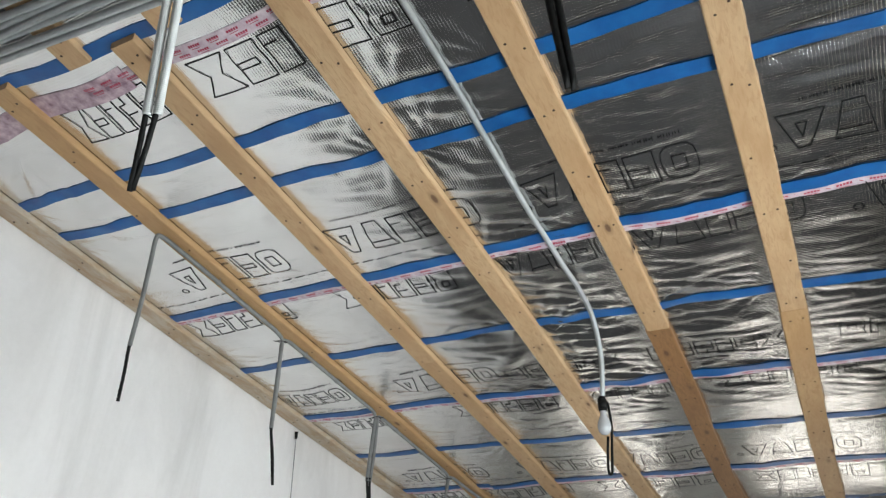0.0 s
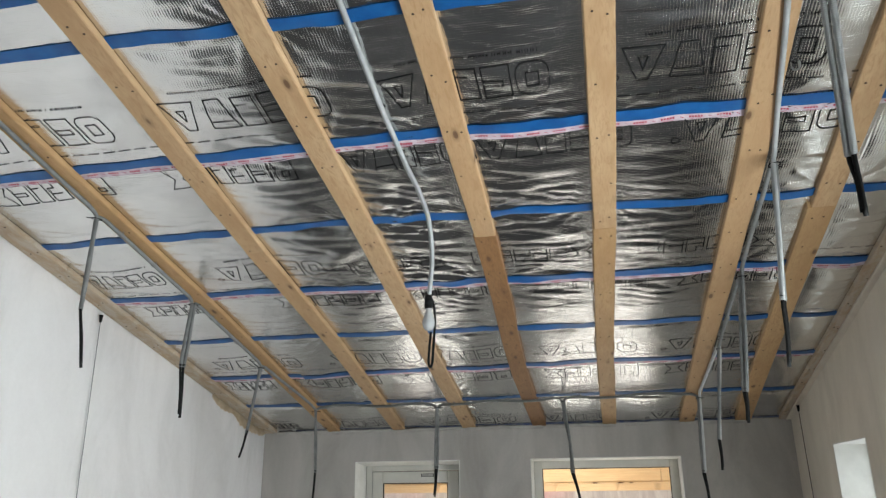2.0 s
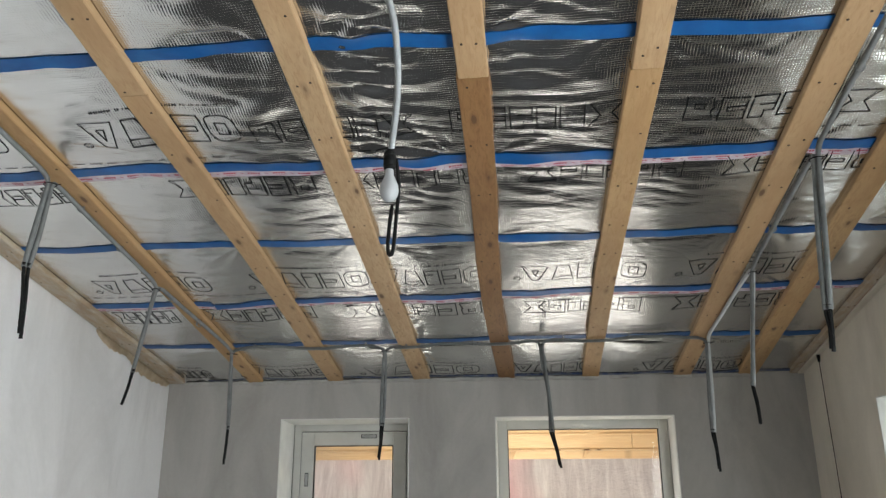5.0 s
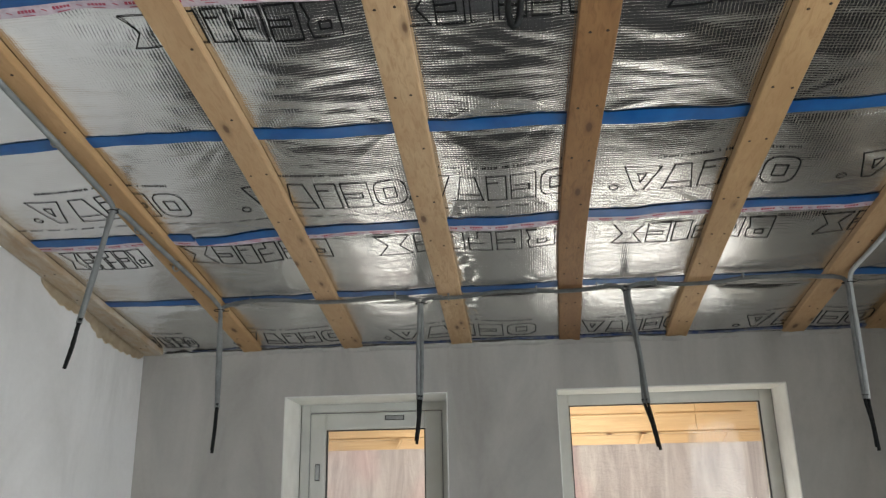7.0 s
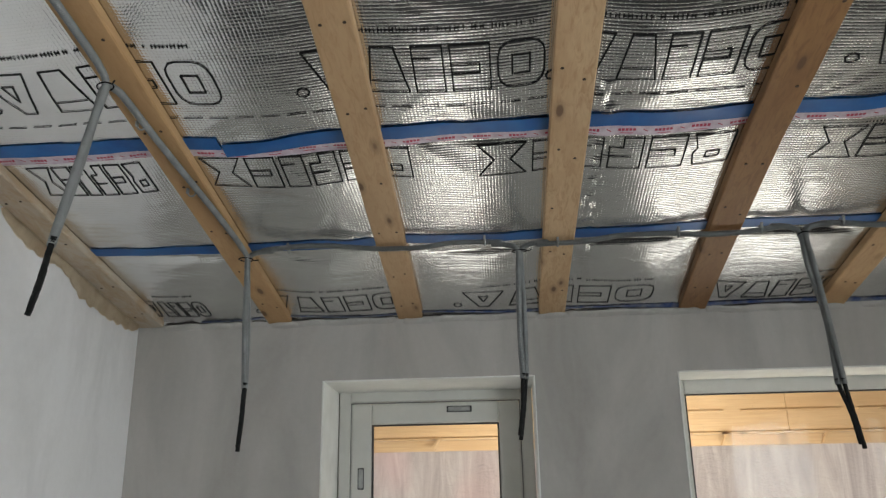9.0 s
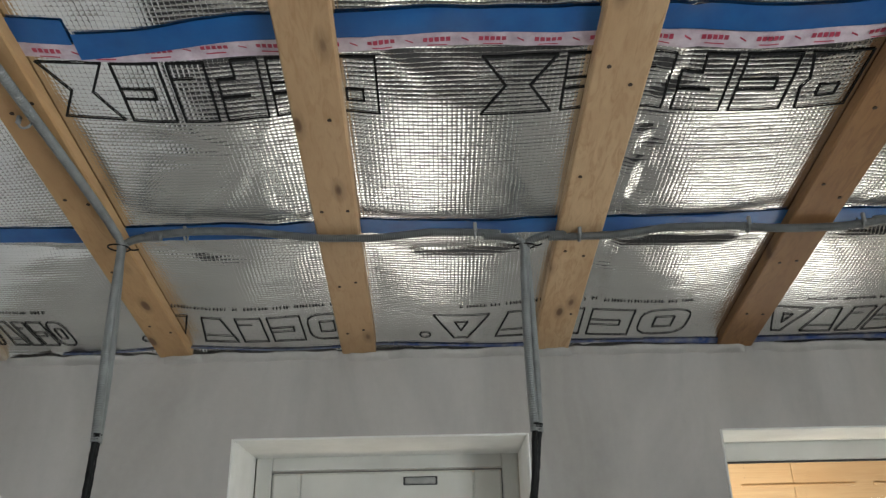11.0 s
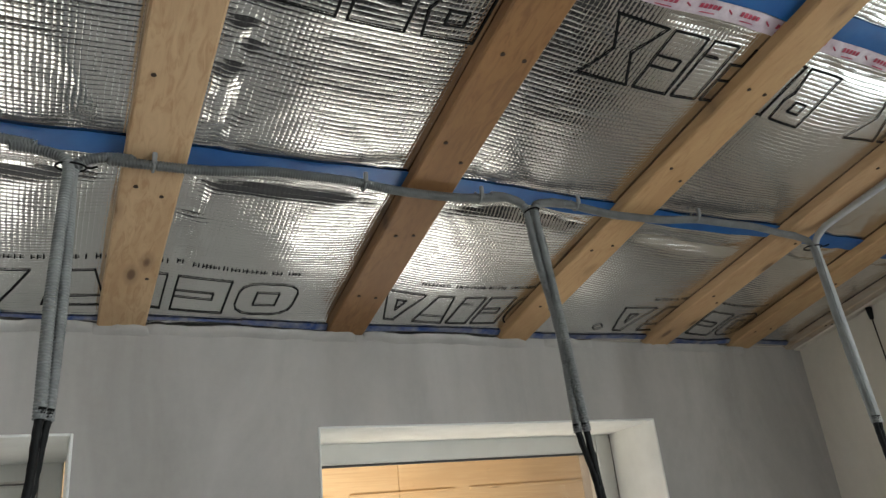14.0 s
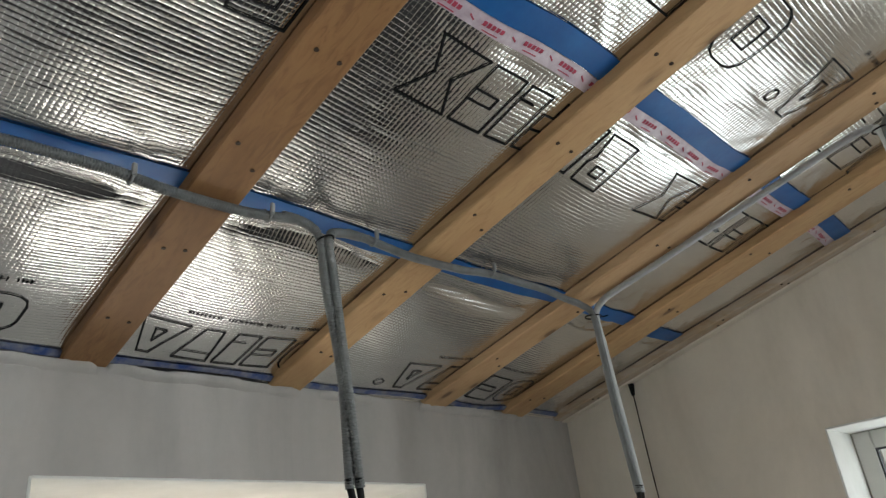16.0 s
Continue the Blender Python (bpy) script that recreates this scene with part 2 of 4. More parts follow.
# ---- mesh helpers ----
def solid(*boxes, bevel=0.0, seg=1):
    """One bmesh of boxes (x0, x1, y0, y1, z0, z1)."""
    bm = bmesh.new()
    for x0, x1, y0, y1, z0, z1 in boxes:
        bmesh.ops.create_cube(bm, size=1, matrix=Matrix.LocRotScale(((x0 + x1) / 2, (y0 + y1) / 2, (z0 + z1) / 2), None, (x1 - x0, y1 - y0, z1 - z0)))
    if bevel:
        bmesh.ops.bevel(bm, geom=bm.edges[:], offset=bevel, segments=seg, affect="EDGES", profile=0.6)
    return bm


def part(name, bm, material, parent=None, label="", smooth=False):
    me = bpy.data.meshes.new(name)
    if isinstance(bm, tuple):
        me.from_pydata(bm[0], [], bm[1])
    else:
        bm.to_mesh(me)
        bm.free()
    if smooth:
        me.polygons.foreach_set("use_smooth", [True] * len(me.polygons))
    me.materials.append(material)
    ob = new(name, me)
    if parent:
        ob.parent = parent
    return tagged(ob, label)


def thing(name, label, category, at=(0, 0, 0), group="", kind=""):
    ob = new(name)
    ob.location = at
    ob.empty_display_size = 0.05
    return tagged(ob, label, category, group, kind)


def smooth_line(pts, step=0.02):
    """A Catmull-Rom line through the points, at even steps."""
    p = [Vector(q) for q in pts]
    p = [2 * p[0] - p[1]] + p + [2 * p[-1] - p[-2]]
    out = []
    for a, b, c, d in zip(p, p[1:], p[2:], p[3:]):
        n = max(2, int((c - b).length / step))
        for k in range(n):
            t = k / n
            out.append(0.5 * (2 * b + (c - a) * t + (2 * a - 5 * b + 4 * c - d) * t * t + (3 * b - a - 3 * c + d) * t ** 3))
    return out + [p[-2]]


def tube(pts, radius, sides=8, step=0.02, ribs=0.0, smooth=True):
    """Vertices and faces of a tube along the points; ribs: the pitch of a corrugated tube."""
    line = smooth_line(pts, step)
    if ribs:
        fine, rest = [line[0]], 0.0
        for a, b in zip(line, line[1:]):
            long = (b - a).length
            s = ribs / 3 - rest
            while s <= long:
                fine.append(a.lerp(b, s / long))
                s += ribs / 3
            rest = long - (s - ribs / 3)
        line = fine
    vs, fs = [], []
    side = Vector((0.31, 0.72, 0.62))
    for k, q in enumerate(line):
        d = (line[min(k + 1, len(line) - 1)] - line[max(k - 1, 0)]).normalized()
        u = d.cross(side)
        u = u.normalized() if u.length > 0.05 else d.orthogonal().normalized()
        w = d.cross(u)
        side = w.cross(d) if w.cross(d).length else side
        r = radius * (1.0 if not ribs or k % 3 else 0.80)
        for j in range(sides):
            a = 2 * math.pi * j / sides
            vs.append(q + r * (math.cos(a) * u + math.sin(a) * w))
    for k in range(len(line) - 1):
        for j in range(sides):
            fs.append((k * sides + j, k * sides + (j + 1) % sides, (k + 1) * sides + (j + 1) % sides, (k + 1) * sides + j))
    n = len(line)
    fs.append(tuple(range(sides))[::-1])
    fs.append(tuple((n - 1) * sides + j for j in range(sides)))
    return vs, fs


# ---- shell of the room ----
THICK = 0.45
DOOR = (0.0, 0.917, 0.0, 2.05)
WIN = (1.512, 2.709, 0.95, 2.05)
# R3 is an unseen opening, added to admit the light on the white wall
R1, R2, R3 = (5.38, 6.012, 0.95, 2.066), (4.18, 4.81, 0.95, 2.10), (1.0, 3.4, 0.02, 2.12)
top_far = under(YF) + 0.05


def roofline(y):
    return under(y) + 0.045


def wall_along_y(name, x0, x1, holes, label, material):
    """A side wall whose top follows the slope, with openings (y0, y1, z0, z1) through it."""
    bm = bmesh.new()
    cuts = sorted({YB - 0.3, YF, *[v for h in holes for v in h[:2]]})
    for a, b in zip(cuts, cuts[1:]):
        hole = [h for h in holes if h[0] <= a and b <= h[1]]
        spans = [(-0.1, hole[0][2]), (hole[0][3], None)] if hole else [(-0.1, None)]
        for z0, z1 in spans:
            if z1 is not None and z1 <= z0 + 0.001:
                continue
            za, zb = (roofline(a), roofline(b)) if z1 is None else (z1, z1)
            v = [bm.verts.new(p) for p in ((x0, a, z0), (x1, a, z0), (x1, b, z0), (x0, b, z0), (x0, a, za), (x1, a, za), (x1, b, zb), (x0, b, zb))]
            for f in ((3, 2, 1, 0), (4, 5, 6, 7), (0, 1, 5, 4), (1, 2, 6, 5), (2, 3, 7, 6), (3, 0, 4, 7)):
                bm.faces.new([v[k] for k in f])
    ob = part(name, bm, material)
    return tagged(ob, label, "wall", kind="structure")


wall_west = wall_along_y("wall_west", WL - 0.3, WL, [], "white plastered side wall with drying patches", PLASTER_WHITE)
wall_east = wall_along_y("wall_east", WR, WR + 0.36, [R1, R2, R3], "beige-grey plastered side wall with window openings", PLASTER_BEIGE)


def wall_along_x():
    x0, x1, y0, y1 = WL - 0.3, WR + 0.36, YF, YF + THICK
    bm = solid((x0, DOOR[0], y0, y1, -0.1, top_far), (DOOR[0], DOOR[1], y0, y1, DOOR[3], top_far), (DOOR[1], WIN[0], y0, y1, -0.1, top_far),
               (WIN[0], WIN[1], y0, y1, -0.1, WIN[2]), (WIN[0], WIN[1], y0, y1, WIN[3], top_far), (WIN[1], x1, y0, y1, -0.1, top_far))
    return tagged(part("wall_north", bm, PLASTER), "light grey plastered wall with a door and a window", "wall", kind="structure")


wall_north = wall_along_x()
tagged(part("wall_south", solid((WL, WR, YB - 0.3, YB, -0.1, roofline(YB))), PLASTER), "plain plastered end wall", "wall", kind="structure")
tagged(part("floor", solid((WL, WR, YB, YF, -0.1, 0.0)), CONCRETE), "bare grey concrete floor", "floor", kind="structure")
tagged(part("roof", solid((WL - 0.3, WR + 0.36, YB - 0.3, YF + THICK, 0, 0.12)), WOOD), "closed roof above the foil ceiling", "roof", kind="structure")
roof = bpy.data.objects["roof"]
for v in roof.data.vertices:
    v.co.z += under(v.co.y) + 0.20


# ---- foil ceiling ----
def batten_dist(x):
    """0 under a batten, 1 in the middle of a bay."""
    for (a0, a1), (b0, b1) in zip(BATS, BATS[1:]):
        if a0 <= x <= a1:
            return 0.0
        if a1 < x < b0:
            u = (x - a1) / (b0 - a1)
            return math.sin(math.pi * u) ** 0.8
    return 0.0


def tape_y(k, x):
    w = WOB[k]
    return TAPES[k][0] + SKEW[k] * (x - 1.3) + 0.008 * math.sin(1.7 * x + w) + 0.006 * math.sin(5.1 * x + 2 * w) + 0.003 * math.sin(14.3 * x + 3 * w)


def sag(x, y):
    """Height of the foil above the battens' underside."""
    bay = batten_dist(x) * (1 - math.exp(-(YF - y) / 0.07))
    near = min(abs(y - TAPES[k][0]) for k in range(8)) if 2.2 < y < 6.9 else 0.3
    belly = min(1.0, near / 0.22)
    q = Vector((x, y, 0.0))
    h = BT + 0.003 - bay * (0.004 + 0.013 * belly)
    h += bay * 0.010 * noise.noise(Vector((2.2 * x, 4.0 * y, 1.3)))
    # loose folds, strongest in the middle of the room
    loose = 0.25 + 0.75 * math.exp(-((x - 1.3) / 0.8) ** 2 - ((y - 4.0) / 1.1) ** 2)
    taut = 1.0 - 0.72 * min(1.0, max(0.0, (y - 4.7) / 0.6))
    f = noise.noise(Vector((2.6 * x + 1.2 * y, 15.0 * y - 3.0 * x, 4.2)))
    h += bay * loose * taut * 0.0135 * (1 - 2.2 * abs(f))
    g = noise.noise(Vector((1.1 * x, 26.0 * y + 2.2 * x, 9.1)))
    h += bay * taut * 0.0042 * g
    h += bay * taut * (0.4 + 0.6 * loose) * 0.0016 * (1 - 2.5 * abs(noise.noise(Vector((2.0 * x + 0.6 * y, 44.0 * y + 5.0 * x, 6.3)))))
    # gathers beside the tapes
    edge = math.exp(-near / 0.07)
    h += bay * edge * 0.007 * noise.noise(Vector((9.0 * x, 7.0 * y, 2.7)))
    # folds that fan out from where the tapes meet the battens
    if near < 0.3 and 2.2 < y < 6.9:
        ti = min(range(8), key=lambda k: abs(y - TAPES[k][0]))
        bi = min(range(18), key=lambda k: abs(x - BATS[k // 2][k % 2]))
        dx, dy = x - BATS[bi // 2][bi % 2], y - TAPES[ti][0]
        r = math.hypot(dx, dy)
        if r < 0.3:
            h += bay * (0.35 + 0.65 * loose) * 0.016 * (1 - r / 0.3) * noise.noise(Vector((4.6 * math.atan2(dy, abs(dx)), 1.5 * r, 3.1 * ti + 1.7 * bi)))
    # a crease that runs along the far side of each tape
    if 2.2 < y < 6.9:
        ti = min(range(8), key=lambda k: abs(y - 0.07 - TAPES[k][0]))
        off = y - TAPES[ti][0] - 0.07 - 0.012 * noise.noise(Vector((2.5 * x, ti, 0.0)))
        h += bay * 0.011 * math.exp(-(off / 0.016) ** 2) * max(0.0, 0.25 + noise.noise(Vector((1.9 * x, 5.0 * ti, 1.0))))
    # crumpled edge beside the third batten, and a deep fold beyond the last tape
    d = x - edge_x(3, y)
    if 0.0 < d < 0.09 and 5.6 < y < 6.75:
        h += 0.010 * math.sin(math.pi * d / 0.09) * noise.noise(Vector((30 * x, 26 * y, 5.5)))
    if 6.38 < y < 6.62:
        off = y - 6.455 - 0.035 * math.sin(2.4 * x + 0.7) * max(0.0, batten_dist(x))
        h += bay * 0.014 * math.exp(-(off / 0.018) ** 2) * max(0.0, 0.45 + 1.2 * noise.noise(Vector((1.9 * x, 0.0, 8.4))))
    # radiating folds
    for cx, cy, reach, tall in ((1.10, 4.04, 0.80, 0.020), (1.60, 4.10, 0.35, 0.014), (1.12, 2.46, 0.35, 0.009), (1.14, 2.68, 0.3, 0.009), (-0.42, 2.12, 0.6, 0.034), (2.75, 5.6, 0.5, 0.012), (0.25, 6.1, 0.35, 0.012)):
        dx, dy = x - cx, y - cy
        r = math.hypot(dx, dy)
        if r < reach:
            h += bay * tall * (1 - r / reach) * min(1.0, r / 0.22) * noise.noise(Vector((4.0 * math.atan2(dy, dx), 2.0 * r, 7.7 + cx)))
    return h - 0.026 * math.exp(-(YF - y) / 0.03)


def foil_z(x, y, below=0.0):
    return under(y) + sag(x, y) - below


def foil_sheet():
    nx = 400
    xs = [WL + 0.002 + (WR - WL - 0.004) * k / nx for k in range(nx + 1)]
    ys = [YB + 0.002 + 0.06 * k for k in range(54)]
    y = ys[-1] + 0.012
    while y < YF - 0.004:
        ys.append(y)
        y += 0.0105
    ys.append(YF - 0.003)
    vs = [(x, y, foil_z(x, y)) for y in ys for x in xs]
    w = nx + 1
    fs = [(j * w + i, (j + 1) * w + i, (j + 1) * w + i + 1, j * w + i + 1) for j in range(len(ys) - 1) for i in range(nx)]
    return vs, fs


ceiling = part("ceiling", foil_sheet(), FOIL, smooth=True)
tagged(ceiling, "silver reflective vapour barrier foil stretched over the ceiling", "ceiling", kind="structure")


def band(y_of, x0, x1, half, below, step=0.03):
    """A strip along x that lies on the foil."""
    n = max(2, int((x1 - x0) / step))
    vs, fs = [], []
    for k in range(n + 1):
        x = x0 + (x1 - x0) * k / n
        c = y_of(x)
        for j in (-1, 0, 1):
            y = c + j * half
            vs.append((x, y, foil_z(x, y, below + (0.001 if j == 0 else 0))))
    for k in range(n):
        for j in range(2):
            a = 3 * k + j
            fs.append((a, a + 1, a + 4, a + 3))
    return vs, fs


def joined(pieces):
    vs, fs = [], []
    for v, f in pieces:
        o = len(vs)
        vs += v
        fs += [tuple(i + o for i in q) for q in f]
    return vs, fs


def tape(k):
    red = TAPES[k][1]
    ob = thing("sealing_tape", "blue sealing tape with a red-printed white edge on the foil seam" if red else "plain blue sealing tape stuck across the foil", "tape", (1.4, TAPES[k][0], under(TAPES[k][0])), "tapes across the ceiling")
    inv = Matrix.Translation(-ob.location)

    def add(name, geo, material, label=""):
        p = part(name, geo, material, ob, label, True)
        p.matrix_parent_inverse = inv
        return p

    x0, x1 = WL + 0.09, WR - 0.08
    if k == 6:
        add("strip", band(lambda x: tape_y(k, x), x0, -0.03, 0.027, 0.0035), BLUE)
        add("strip", band(lambda x: tape_y(k, x) + 0.03 * max(0.0, 1 - (x + 0.02) / 0.3), -0.025, x1, 0.027, 0.005), BLUE)
    else:
        cut = BATS[2 + k % 4][0] + 0.05      # the lengths of tape meet behind a batten
        add("strip", band(lambda x: tape_y(k, x), x0, cut + 0.01, 0.028, 0.0035), BLUE)
        add("strip", band(lambda x: tape_y(k, x) + 0.001, cut, x1, 0.028, 0.0042), BLUE)
    if red:
        add("printed_edge", band(lambda x: tape_y(k, x) + 0.045 + 0.003 * math.sin(7 * x + k), x0, x1, 0.018, 0.0025), PINK, "white tape edge with red print")
        bars, x = [], x0 + 0.03
        while x < x1 - 0.1:
            for c in range(5):
                bars.append(band(lambda q: tape_y(k, q) + 0.043, x + 0.0108 * c, x + 0.0108 * c + 0.0082, 0.0048, 0.0042))
            bars.append(band(lambda q: tape_y(k, q) + 0.056, x + 0.008, x + 0.046, 0.0013, 0.0042))
            bars.append(band(lambda q: tape_y(k, q) + 0.045 + 0.5 * (q - x - 0.08), x + 0.072, x + 0.086, 0.0018, 0.0042))
            x += 0.105
        tagged(add("red_print", joined(bars), RED), kind="stuff")


for k in range(8):
    tape(k)


def seam_tape():
    """The wide doubled tape where the battens are offset, and the tape along the far wall."""
    ob = thing("sealing_tape", "wide blue tape beside a broad red-printed tape", "tape", (1.4, 1.94, under(1.94)), "tapes across the ceiling")
    inv = Matrix.Translation(-ob.location)
    for name, geo, material in (("strip", band(lambda x: 1.886 + 0.022 * min(max(x, -0.3), 0.6) + 0.005 * math.sin(4 * x), WL + 0.05, WR - 0.05, 0.027, 0.004), BLUE),
                                ("printed_edge", band(lambda x: 2.012 + 0.006 * math.sin(3 * x), 0.30, WR - 0.05, 0.026, 0.003), PINK),
                                ("old_edge", band(lambda x: 2.018 + 0.008 * math.sin(9 * x), WL + 0.05, 0.298, 0.046, 0.003), PINK_WIDE)):
        p = part(name, geo, material, ob, "", True)
        p.matrix_parent_inverse = inv
    bars, x = [], 0.12
    while x < WR - 0.15:
        for d in (-0.012, 0.010):
            for c in range(5):
                bars.append(band(lambda q: 2.012 + d + 0.006 * math.sin(3 * q), x + d + 0.0098 * c, x + d + 0.0098 * c + 0.0072, 0.0044, 0.0052))
            bars.append(band(lambda q: 2.022 + d + 0.006 * math.sin(3 * q), x + d + 0.006, x + d + 0.042, 0.0011, 0.0052))
        x += 0.082
    p = tagged(part("red_print", joined(bars), RED, ob), kind="stuff")
    p.matrix_parent_inverse = inv
    ob2 = thing("sealing_tape", "blue tape edge sealing the foil to the wall", "tape", (1.4, 6.975, under(6.975)), "tapes across the ceiling")
    for xa, xb, half in ((WL + 0.3, 0.5, 0.003), (0.5, 1.3, 0.005), (1.3, WR - 0.05, 0.009)):
        p = part("strip", band(lambda x: 6.978 + 0.006 * math.sin(9 * x), xa, xb - 0.001, half, 0.004), BLUE_DIRTY, ob2, "", True)
        p.matrix_parent_inverse = Matrix.Translation(-ob2.location)


seam_tape()


# ---- print on the foil: outlined block marks ----
def stroke(pts, width, closed=True):
    """A line of the given width on the foil through points in plan."""
    vs, fs = [], []
    ends = list(zip(pts, pts[1:] + pts[:1])) if closed else list(zip(pts, pts[1:]))
    for (ax, ay), (bx, by) in ends:
        dx, dy = bx - ax, by - ay
        long = math.hypot(dx, dy)
        if long < 1e-5:
            continue
        ux, uy = dx / long, dy / long
        n = max(1, int(long / 0.025))
        o = len(vs)
        for k in range(n + 1):
            s = -width / 2 + (long + width) * k / n
            for e in (-1, 1):
                x, y = ax + ux * s - uy * e * width / 2, ay + uy * s + ux * e * width / 2
                vs.append((x, y, foil_z(x, y, 0.0022)))
        fs += [(o + 2 * k, o + 2 * k + 1, o + 2 * k + 3, o + 2 * k + 2) for k in range(n)]
    return vs, fs


def oval(w, inset):
    """A block with both ends rounded."""
    i, r = inset, 0.32 * w
    out = []
    for cx, cy, a0 in ((w - i - r, i + r, -90), (w - i - r, 1 - i - r, 0), (i + r, 1 - i - r, 90), (i + r, i + r, 180)):
        out += [(cx + r * math.cos(radians(a0 + 30 * k)), cy + r * math.sin(radians(a0 + 30 * k))) for k in range(4)]
    return out


def block(w, h0, h1):
    return [(0, h0), (w, h0), (w, h1), (0, h1)]


BLOCKS = {
    "round": (0.95, [oval(0.95, 0.0), [(0.3, 0.3), (0.66, 0.3), (0.66, 0.7), (0.3, 0.7)]]),
    "slot": (0.80, [block(0.8, 0, 1), [(0.22, 0.42), (0.8, 0.42), (0.8, 0.6), (0.22, 0.6)]]),
    "bar": (0.62, [block(0.62, 0, 1), [(0.26, 0.25), (0.62, 0.25)]]),
    "wedge": (0.86, [[(0.2, 0), (0.66, 0), (0.86, 1), (0, 1)], [(0.1, 0.74), (0.76, 0.74)]]),
    "peak": (1.05, [[(0, 0), (1.05, 0), (0.66, 1), (0.39, 1)], [(0.40, 0.28), (0.65, 0.28), (0.525, 0.66)]]),
    "step": (0.90, [[(0, 0), (0.9, 0), (0.78, 0.45), (0.86, 0.6), (0.8, 1), (0, 1)], [(0.26, 0.58), (0.56, 0.58), (0.56, 0.78), (0.26, 0.78)]]),
    "notch": (0.74, [[(0, 0), (0.44, 0), (0.44, 0.3), (0.74, 0.3), (0.74, 1), (0, 1)], [(0.25, 0.6), (0.74, 0.6)]]),
    "waist": (1.1, [[(0, 0), (1.1, 0), (0.74, 0.5), (1.1, 1), (0, 1), (0.36, 0.5)]]),
}
LONG = ("round", "slot", "bar", "wedge", "peak")
WIDE = ("step", "slot", "notch", "bar", "slot", "waist")


def marks(row, x0, x1, yc, tall, upright=False, small=True):
    """A row of outlined blocks from x0 to x1; by default it reads towards -x, with its top to the far wall."""
    gap = 0.16
    total = sum(BLOCKS[b][0] for b in row) + gap * (len(row) - 1)
    unit = (x1 - x0) / total
    pieces, u = [], 0.0
    for b in row:
        w, loops = BLOCKS[b]
        for loop in loops:
            if upright:
                pts = [(x0 + (u + px) * unit, yc + tall * (0.5 - py)) for px, py in loop]
            else:
                pts = [(x1 - (u + px) * unit, yc + tall * (py - 0.5)) for px, py in loop]
            pts = [(min(max(px, WL + 0.02), WR - 0.02), min(py, YF - 0.02)) for px, py in pts]
            pieces.append(stroke(pts, 0.0044))
        u += w + gap
    if small:
        s = 1 if upright else -1
        y = yc + s * (tall / 2 + 0.055)
        x = x0 + 0.08
        rng = random.Random(int(1000 * (x0 + 5 * yc)))
        while x < x1 - 0.02:
            tall_one = rng.uniform(0.003, 0.006)
            pieces.append(stroke([(x, y - tall_one), (x, y + tall_one)], 0.0032, False))
            if rng.random() < 0.5:
                pieces.append(stroke([(x + 0.003, y), (x + 0.006, y)], 0.003, False))
            x += rng.uniform(0.008, 0.012) + (0.012 if rng.random() < 0.15 else 0)
        ring = [(x0 - 0.028 + 0.017 * math.cos(a), yc - s * tall * 0.36 + 0.017 * math.sin(a)) for a in [math.pi * k / 4 for k in range(8)]]
        if x0 - 0.06 > WL:
            pieces.append(stroke(ring, 0.004))
    ob = part("printed_mark", joined(pieces), INK, ceiling, "black outlined print on the foil")
    tagged(ob, kind="stuff")


for x0, x1 in ((-0.43, 0.19), (0.46, 1.146), (1.37, 2.0), (2.26, 2.95)):
    marks(LONG, x0, x1, 3.05, 0.165)
for x0, x1 in ((-0.10, 0.42), (0.53, 1.33), (1.52, 2.2)):
    marks(WIDE, x0, x1, 2.135, 0.15, small=False)
for x0, x1 in ((-0.70, -0.06), (0.24, 0.85)):
    marks(WIDE, x0, x1, 3.43, 0.125, small=False)
for x0, x1 in ((1.08, 1.62), (1.67, 2.30), (2.50, 3.12)):
    marks(LONG, x0, x1, 3.43, 0.14)
for x0, x1 in ((-0.74, -0.28), (0.09, 0.69)):
    marks(LONG, x0, x1, 4.265, 0.155)
for x0, x1 in ((0.74, 1.36), (1.50, 2.13), (2.35, 3.0)):
    marks(WIDE, x0, x1, 4.31, 0.12, True, small=False)
for x0, x1 in ((-0.60, -0.12), (0.26, 0.88), (1.02, 1.60), (1.78, 2.40), (2.56, 3.14)):
    marks(WIDE, x0, x1, 4.655, 0.115, small=False)
for x0, x1 in ((-0.57, 0.06), (0.31, 0.93), (0.98, 1.55), (1.74, 2.36), (2.56, 3.2)):
    marks(LONG, x0, x1, 5.515, 0.160)
for x0, x1 in ((-0.68, -0.31), (-0.12, 0.53), (0.74, 1.50), (1.74, 2.38), (2.56, 3.2)):
    marks(WIDE, x0, x1, 5.915, 0.140, small=False)
for x0, x1 in ((-0.76, -0.49), (-0.24, 0.36), (0.63, 1.418), (1.66, 2.20), (2.50, 3.14)):
    marks(LONG, x0, x1, 6.87, 0.145)


def dash_line(y, x_end):
    pieces, x = [], WL + 0.1
    while x < x_end:
        pieces.append(stroke([(x, y), (x + 0.052, y)], 0.0034, False))
        x += 0.075
    tagged(part("dashed_line", joined(pieces), INK, ceiling, "dashed black fold line"), kind="stuff")


for y, x_end in ((3.205, WR - 0.12), (5.655, 1.62), (4.45, WR - 0.12)):
    dash_line(y, x_end)


# ---- battens ----
def screw_mesh():
    bm = bmesh.new()
    bmesh.ops.create_cone(bm, cap_ends=True, segments=8, radius1=0.0050, radius2=0.0038, depth=0.003)
    me = bpy.data.meshes.new("screw")
    bm.to_mesh(me)
    bm.free()
    me.materials.append(SCREW)
    return me


SCREW_MESH = screw_mesh()


